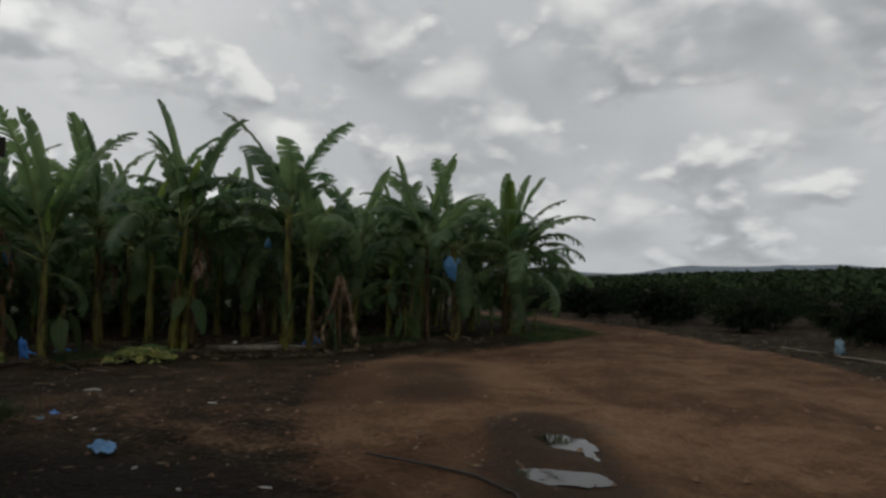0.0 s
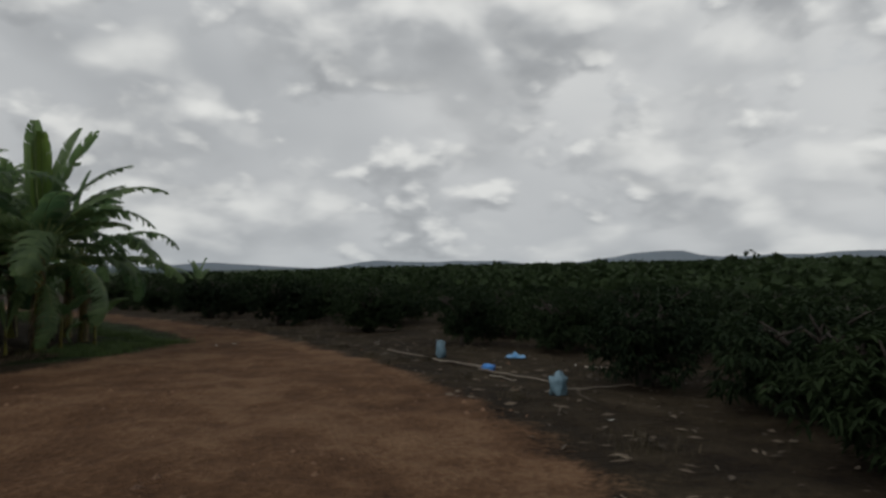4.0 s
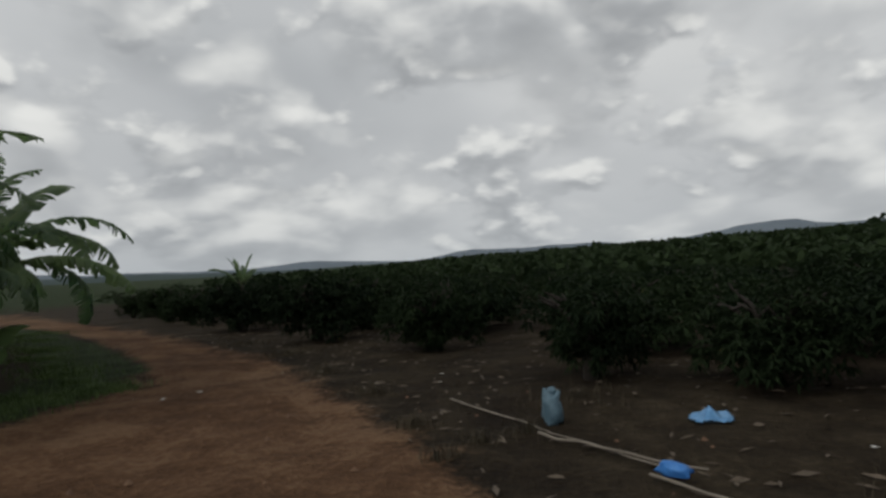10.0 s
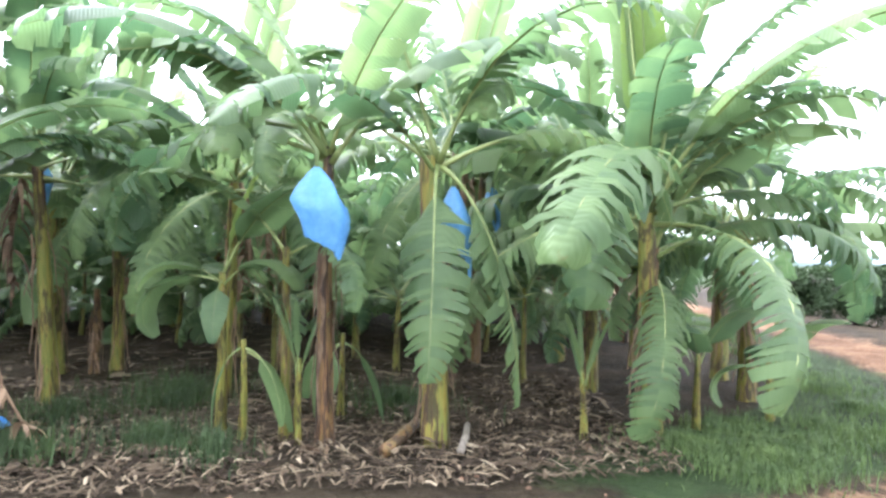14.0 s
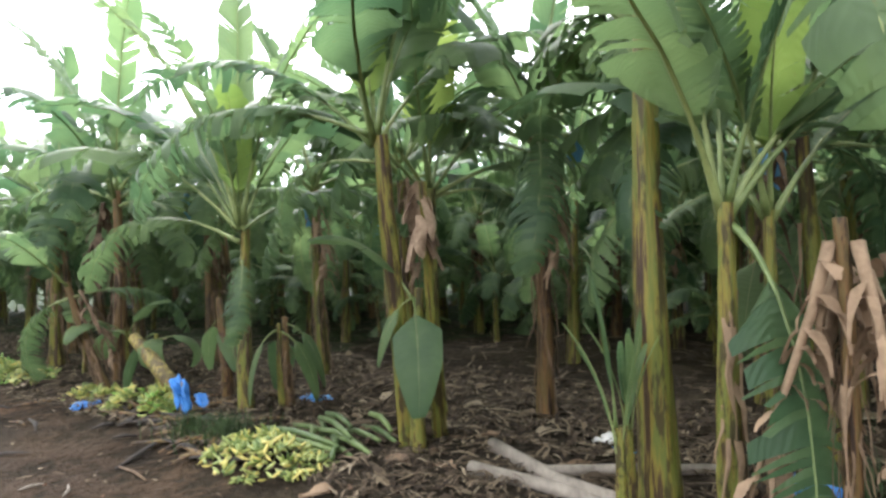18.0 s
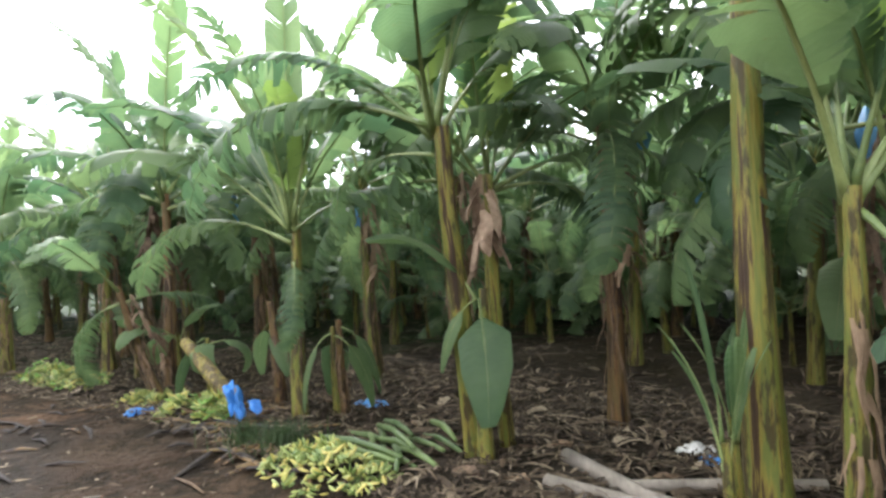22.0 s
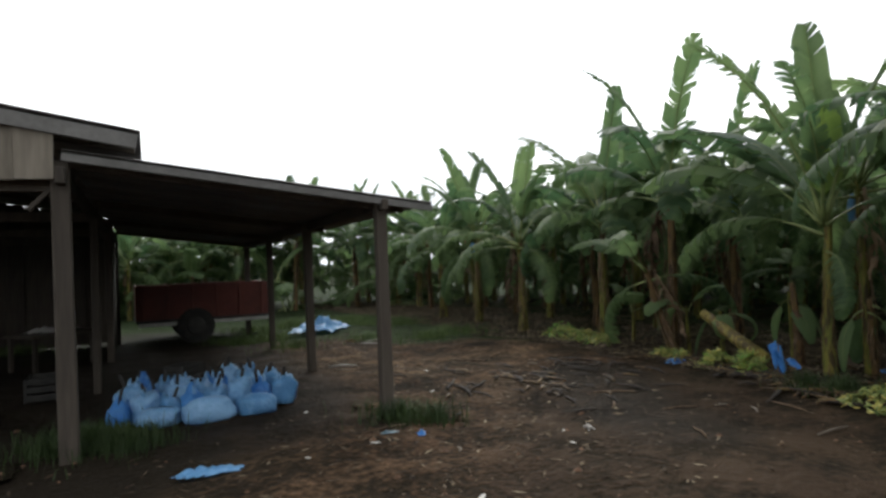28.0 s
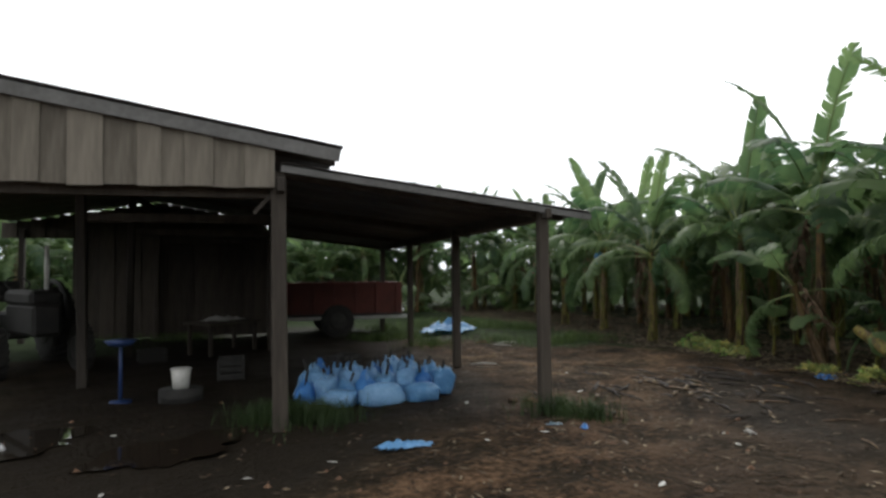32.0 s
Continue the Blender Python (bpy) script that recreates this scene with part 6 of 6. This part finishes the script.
def leaf_litter():
    """Dry leaf strips that carpet the foot of the grove."""
    rnd = random.Random(91)
    line = FRONT[1:]
    for count, ahead, behind, big, wide in ((46000, 1.2, 2.6, 0.42, 1.0), (9000, -0.6, 10.0, 0.8, 1.0), (1500, 1.0, 3.5, 0.5, 3.6)):
        verts, faces = [], []
        for _ in range(count):
            x, y = scatter_area(rnd, line, ahead, behind)
            a, lng, w = rnd.uniform(0, 6.28), rnd.uniform(0.08, 0.55) * big, rnd.uniform(0.004, 0.02) * (0.4 + 0.6 * big) * wide
            d, s = Vector((math.cos(a), math.sin(a), 0)), Vector((-math.sin(a), math.cos(a), 0))
            z = height(x, y) + rnd.uniform(0.0, 0.04)
            tilt, curl, roll = rnd.uniform(-0.1, 0.14), rnd.uniform(0, 0.03), rnd.uniform(-0.35, 0.35)
            b = len(verts)
            for i in range(4):
                t = i / 3
                c = Vector((x, y, z)) + d * (lng * (t - 0.5)) + Vector((0, 0, max(0.008, 0.01 + tilt * lng * t + curl * math.sin(t * 3.14))))
                side = (s + Vector((0, 0, roll))) * (w * (0.5 + 0.6 * math.sin(3.14 * min(1, t + 0.12))))
                verts += [c - side, c + side]
            for i in range(3):
                q = b + i * 2
                faces.append((q, q + 1, q + 3, q + 2))
        ob = new("leaf_litter", mesh_of("leaf_litter", verts, faces, LITTER))
        tagged(ob, "pale brown dry banana leaf litter under the plants", "leaf litter", kind="stuff")


def litter_material():
    m, n = material("dry_litter")
    isl = n.add("ShaderNodeNewGeometry").outputs["Random Per Island"]
    co = n.add("ShaderNodeTexCoord").outputs["Object"]
    fine = n.noise(co, 30.0, 3.0)
    col = n.ramp(n.math("ADD", n.math("MULTIPLY", isl, 0.75), n.math("MULTIPLY", fine, 0.25)), [(0.1, (0.016, 0.010, 0.006)), (0.5, (0.048, 0.033, 0.020)), (0.8, (0.125, 0.094, 0.060)), (0.97, (0.29, 0.24, 0.17))])
    surface(n, col, 0.9, fine, 0.006, spec=0.2)
    return m


LITTER = litter_material()
leaf_litter()


def grass_patch(name, spots, label, mat=None, tall=0.22):
    rnd = random.Random(len(spots) * 13 + int(tall * 1000))
    verts, faces = [], []
    for (x, y, r, n) in spots:
        for _ in range(n):
            q, a = abs(rnd.gauss(0, 0.62)) * r, rnd.uniform(0, 6.28)
            bx, by = x + q * math.cos(a), y + q * math.sin(a)
            z = height(bx, by) - 0.01
            lng, lean, t = tall * rnd.uniform(0.4, 1.2), rnd.uniform(0.1, 0.8), rnd.uniform(0, 6.28)
            d = Vector((math.cos(t), math.sin(t), 0))
            s = Vector((-math.sin(t), math.cos(t), 0)) * rnd.uniform(0.003, 0.006)
            b = len(verts)
            p0 = Vector((bx, by, z))
            p1 = p0 + d * (lng * lean * 0.35) + Vector((0, 0, lng * 0.6))
            p2 = p0 + d * (lng * lean) + Vector((0, 0, lng * (1 - lean * 0.45)))
            verts += [p0 - s, p0 + s, p1 - s * 0.8, p1 + s * 0.8, p2]
            faces += [(b, b + 1, b + 3, b + 2), (b + 2, b + 3, b + 4)]
    ob = new(name, mesh_of(name, verts, faces, mat or GRASS))
    tagged(ob, label, "grass", kind="stuff")


rg = random.Random(4)
verge = [(-4.3 + rg.uniform(-0.7, 0.6), 7.3 + rg.uniform(0, 3.4), 0.45, 420) for _ in range(24)]
verge += [(-5.2 - 1.25 * k + rg.uniform(-0.5, 0.5), 11.2 + 1.05 * k + rg.uniform(-0.8, 0.5), 0.7, 420) for k in range(8) for _ in range(2)]
grass_patch("verge_grass", verge, "low green grass on the verge beside the sandy track", tall=0.13)
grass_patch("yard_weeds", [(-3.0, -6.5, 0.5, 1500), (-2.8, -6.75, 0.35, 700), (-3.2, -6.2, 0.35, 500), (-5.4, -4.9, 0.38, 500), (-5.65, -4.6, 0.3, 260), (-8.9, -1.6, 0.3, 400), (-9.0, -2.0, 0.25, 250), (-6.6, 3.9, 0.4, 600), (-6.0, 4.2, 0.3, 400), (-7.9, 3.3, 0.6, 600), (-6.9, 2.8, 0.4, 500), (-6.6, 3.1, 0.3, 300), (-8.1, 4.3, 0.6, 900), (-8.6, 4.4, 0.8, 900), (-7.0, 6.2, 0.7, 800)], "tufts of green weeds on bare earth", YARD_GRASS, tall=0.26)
grass_patch("back_grass", [(-11 + rg.uniform(-2, 3), -12 + rg.uniform(-4, 2.5), 0.7, 330) for _ in range(26)] + [(rg.uniform(-8, 6), -18 + rg.uniform(-2, 2), 0.9, 300) for _ in range(18)], "rough green grass between shed and grove", tall=0.24)
DRY = plain("dry_weeds", (0.018, 0.014, 0.007), (0.060, 0.046, 0.024), 3.0, 0.85, 20.0, 0.003)
grass_patch("dry_tufts", [(1.28, 8.25, 0.2, 150), (2.0, 7.75, 0.22, 110), (1.75, 7.2, 0.2, 80), (2.4, 8.1, 0.2, 90), (3.9, 4.4, 0.25, 90), (3.2, 6.2, 0.3, 90), (0.3, 9.9, 0.3, 120), (-1.0, 11.5, 0.4, 160), (-2.5, 13.2, 0.5, 200), (-4.5, 15.2, 0.6, 260), (5.0, 2.2, 0.5, 140), (5.4, 6.6, 0.7, 160), (2.8, 9.5, 0.8, 200)], "dry brown weed tufts along the track edge", DRY, 0.16)


TWIGS = plain("dry_twigs", (0.03, 0.022, 0.015), (0.13, 0.10, 0.07), 2.0, 0.9, 20.0)


def orchard_debris():
    rnd = random.Random(44)
    verts, faces = [], []
    for _ in range(1500):
        t = rnd.random()
        x, y = along(RIGHT_EDGE[1:10], t * 40)
        d = rnd.uniform(-0.2, 5.5)
        x, y = x + 0.85 * d, y + 0.53 * d
        a, lng, w = rnd.uniform(0, 6.28), rnd.uniform(0.05, 0.22), rnd.uniform(0.008, 0.03)
        if rnd.random() < 0.04:
            lng, w = rnd.uniform(0.3, 0.9), 0.012
        d, s = Vector((math.cos(a), math.sin(a), 0)) * lng * 0.5, Vector((-math.sin(a), math.cos(a), rnd.uniform(-0.4, 0.4))) * w
        c = Vector((x, y, height(x, y) + rnd.uniform(0.012, 0.035)))
        b = len(verts)
        verts += [c - d, c + s + Vector((0, 0, 0.01)), c + d, c - s]
        faces.append((b, b + 1, b + 2, b + 3))
    ob = new("orchard_debris", mesh_of("orchard_debris", verts, faces, TWIGS))
    tagged(ob, "dry twigs and fallen leaves on dark orchard soil", "debris", kind="stuff")


orchard_debris()


def clods():
    """Loose clods and pebbles on the track and yard."""
    rnd = random.Random(45)
    bits = []
    for _ in range(900):
        if rnd.random() < 0.5:
            x, y = rnd.uniform(-8, 3.8), rnd.uniform(-5, 5)
        else:
            x, y = rnd.uniform(-5, 4.2), rnd.uniform(-9, 10)
        s = 0.008 + 0.035 * rnd.random() ** 3
        z = height(x, y)
        v = [Vector((x + s * rnd.uniform(0.7, 1.3) * a, y + s * rnd.uniform(0.7, 1.3) * b, z + s * c)) for a, b, c in ((1, 0, 0), (0.3, 0.9, 0), (-0.8, 0.6, 0), (-0.8, -0.6, 0), (0.3, -0.9, 0), (0.1, 0.1, 0.8), (-0.2, 0.2, 0.75))]
        bits.append((v, [(0, 1, 5), (1, 2, 6, 5), (2, 3, 6), (3, 4, 5, 6), (4, 0, 5)]))
    v, f = join(bits)
    ob = new("clods", mesh_of("clods", v, f, plain("clod_earth", (0.05, 0.028, 0.017), (0.16, 0.09, 0.052), 3.0, 0.95, 40.0)))
    tagged(ob, "loose clods and pebbles of reddish earth", "clods", kind="stuff")


clods()


def yard_debris():
    """Small dry bits trodden into the yard."""
    rnd = random.Random(47)
    verts, faces = [], []
    for _ in range(3200):
        s = rnd.random()
        x, y = along([(-1.0, -3.5), (-4.5, -3.0), (-7.0, -4.0), (-8.5, -7.0), (-9.5, -11.0)], s * 14)
        x, y = x + rnd.gauss(0, 1.4), y + rnd.gauss(0, 1.4)
        a, lng, w = rnd.uniform(0, 6.28), rnd.uniform(0.02, 0.14), rnd.uniform(0.004, 0.016)
        d, e = Vector((math.cos(a), math.sin(a), rnd.uniform(-0.1, 0.1))) * lng * 0.5, Vector((-math.sin(a), math.cos(a), rnd.uniform(-0.5, 0.5))) * w
        c = Vector((x, y, height(x, y) + rnd.uniform(0.012, 0.02)))
        b = len(verts)
        verts += [c - d, c + e, c + d, c - e]
        faces.append((b, b + 1, b + 2, b + 3))
    ob = new("yard_debris", mesh_of("yard_debris", verts, faces, LITTER))
    tagged(ob, "small dry leaf bits trodden into the yard", "debris", kind="stuff")


yard_debris()
SCRAPS = [film_sheet("paper_scrap", 30 + i, 0.035 + 0.012 * i, 0.022, 0.016, PAPER, 9) for i in range(4)]
for i, (x, y) in enumerate(((-6.0, -3.3), (-5.6, -2.95), (-4.55, -4.3), (-4.2, -2.8), (-3.95, -4.45), (-1.9, -5.0), (-2.05, 9.75), (-2.25, 9.27), (0.9, 11.2), (-11.2, 24.6), (-2.6, -4.9), (-1.4, -4.6), (-8.7, -6.05), (-7.7, -6.8), (-5.0, -6.0),
                            (1.0, 10.6), (5.1, 7.8), (-0.9, -5.2), (-1.3, -6.9), (-6.6, -5.6), (-9.6, -12.2), (-8.8, -11.6), (4.9, 3.4))):
    lay("paper_scrap", SCRAPS[i % 4], x, y, i * 67 % 360, "scrap of pale paper litter on the ground", "litter", "scattered scraps")
rs = random.Random(46)
for i in range(34):
    x, y = rs.uniform(-9.2, -4.6), rs.uniform(-8.5, -1.2)
    if -6.9 < x < -4.6 and y < -5.2:
        continue
    a, d = rs.uniform(0, 3.1), rs.uniform(0.05, 0.26)
    ob = new("dead_stick", tube_mesh("dead_stick", [(-d, 0, 0.02), (0, 0.02, 0.022), (d, 0, 0.018)], [0.007, 0.011, 0.006], LEAF_DEAD if i % 3 else POLE, 6))
    ob.matrix_basis = pose(x, y, height(x, y), 0, 0, math.degrees(a))
    tagged(ob, "dry brown leaf rib lying on dark earth", "leaf rib", "dry ribs in the yard")

# scraps and pale strips near the shed
lay("plastic_sheet", film_sheet("plastic_sheet", 41, 0.06, 0.05, 0.05, BLUE, 12), -5.06, -4.24, 20, "small scrap of bright blue plastic on bare earth", "plastic sheet")
lay("plastic_sheet", film_sheet("plastic_sheet", 42, 0.11, 0.05, 0.03, DUSTY, 12), -4.88, -4.48, 150, "faded blue plastic strip pressed into the earth", "plastic sheet")


def leaf_scrap(x, y, size, seed):
    """A torn, curled piece of dry banana leaf with a rib."""
    rnd = random.Random(seed)
    bits = []
    for q in (-1, 1):
        vv, ff = [], []
        for i in range(7):
            t = i / 6
            w = size * 0.34 * math.sin(math.pi * min(1, t * 0.9 + 0.08)) * rnd.uniform(0.65, 1.1)
            for k in range(3):
                c = k / 2
                vv.append(Vector((size * (t - 0.5), q * w * c, 0.01 + 0.05 * size * math.sin(t * 5) + size * 0.22 * c * c * rnd.uniform(0.3, 1.0))))
        for i in range(6):
            for k in range(2):
                a = i * 3 + k
                ff.append((a, a + 1, a + 4, a + 3))
        bits.append((vv, ff))
    bits.append(tube([(-size * 0.6, 0, 0.012), (0, 0, 0.02 + 0.03 * size), (size * 0.52, 0, 0.012)], [0.008, 0.006, 0.003], 5))
    v, f = join(bits)
    lay("leaf_scrap", mesh_of("leaf_scrap", v, f, LEAF_DEAD, smooth=True), x, y, rnd.uniform(0, 360), "curled pale brown piece of dry banana leaf", "dry leaf", "dry leaf pieces")


rl = random.Random(58)
SPOTS = [(-5.47, -5.68), (-5.6, -5.5), (-6.08, -5.38), (-7.38, -8.42), (-9.65, -10.2), (-9.3, -10.6), (-10.2, -11.3), (-7.4, -0.11), (-7.2, 0.2), (-7.7, -0.3), (-7.0, 0.5), (-6.0, 4.6), (-5.7, 4.9), (-6.5, 4.0), (-5.2, 6.4), (-5.0, 6.9), (-4.9, 7.3)]
SPOTS += [tuple(c + rl.uniform(-0.55, 0.55) for c in along(FRONT[2:7], rl.uniform(0, 10))) for _ in range(46)]
for i, (x, y) in enumerate(SPOTS):
    leaf_scrap(x, y, rl.uniform(0.10, 0.24), 900 + i)
for i, (x, y, a, d) in enumerate(((-6.18, -3.15, 35, 0.11), (-6.15, -3.12, 80, 0.07), (-7.3, -8.3, 150, 0.22), (-9.4, -10.1, 120, 0.2), (-9.9, -10.5, 160, 0.24))):
    ob = new("pale_strip", tube_mesh("pale_strip", [(-d, 0, 0.018), (0, 0.012, 0.03), (d, 0, 0.016)], [0.010, 0.014, 0.006], PAPER, 6))
    ob.matrix_basis = pose(x, y, height(x, y), 0, 0, a)
    tagged(ob, "pale dry strip of leaf sheath on dark earth", "leaf strip", "pale strips in the yard")
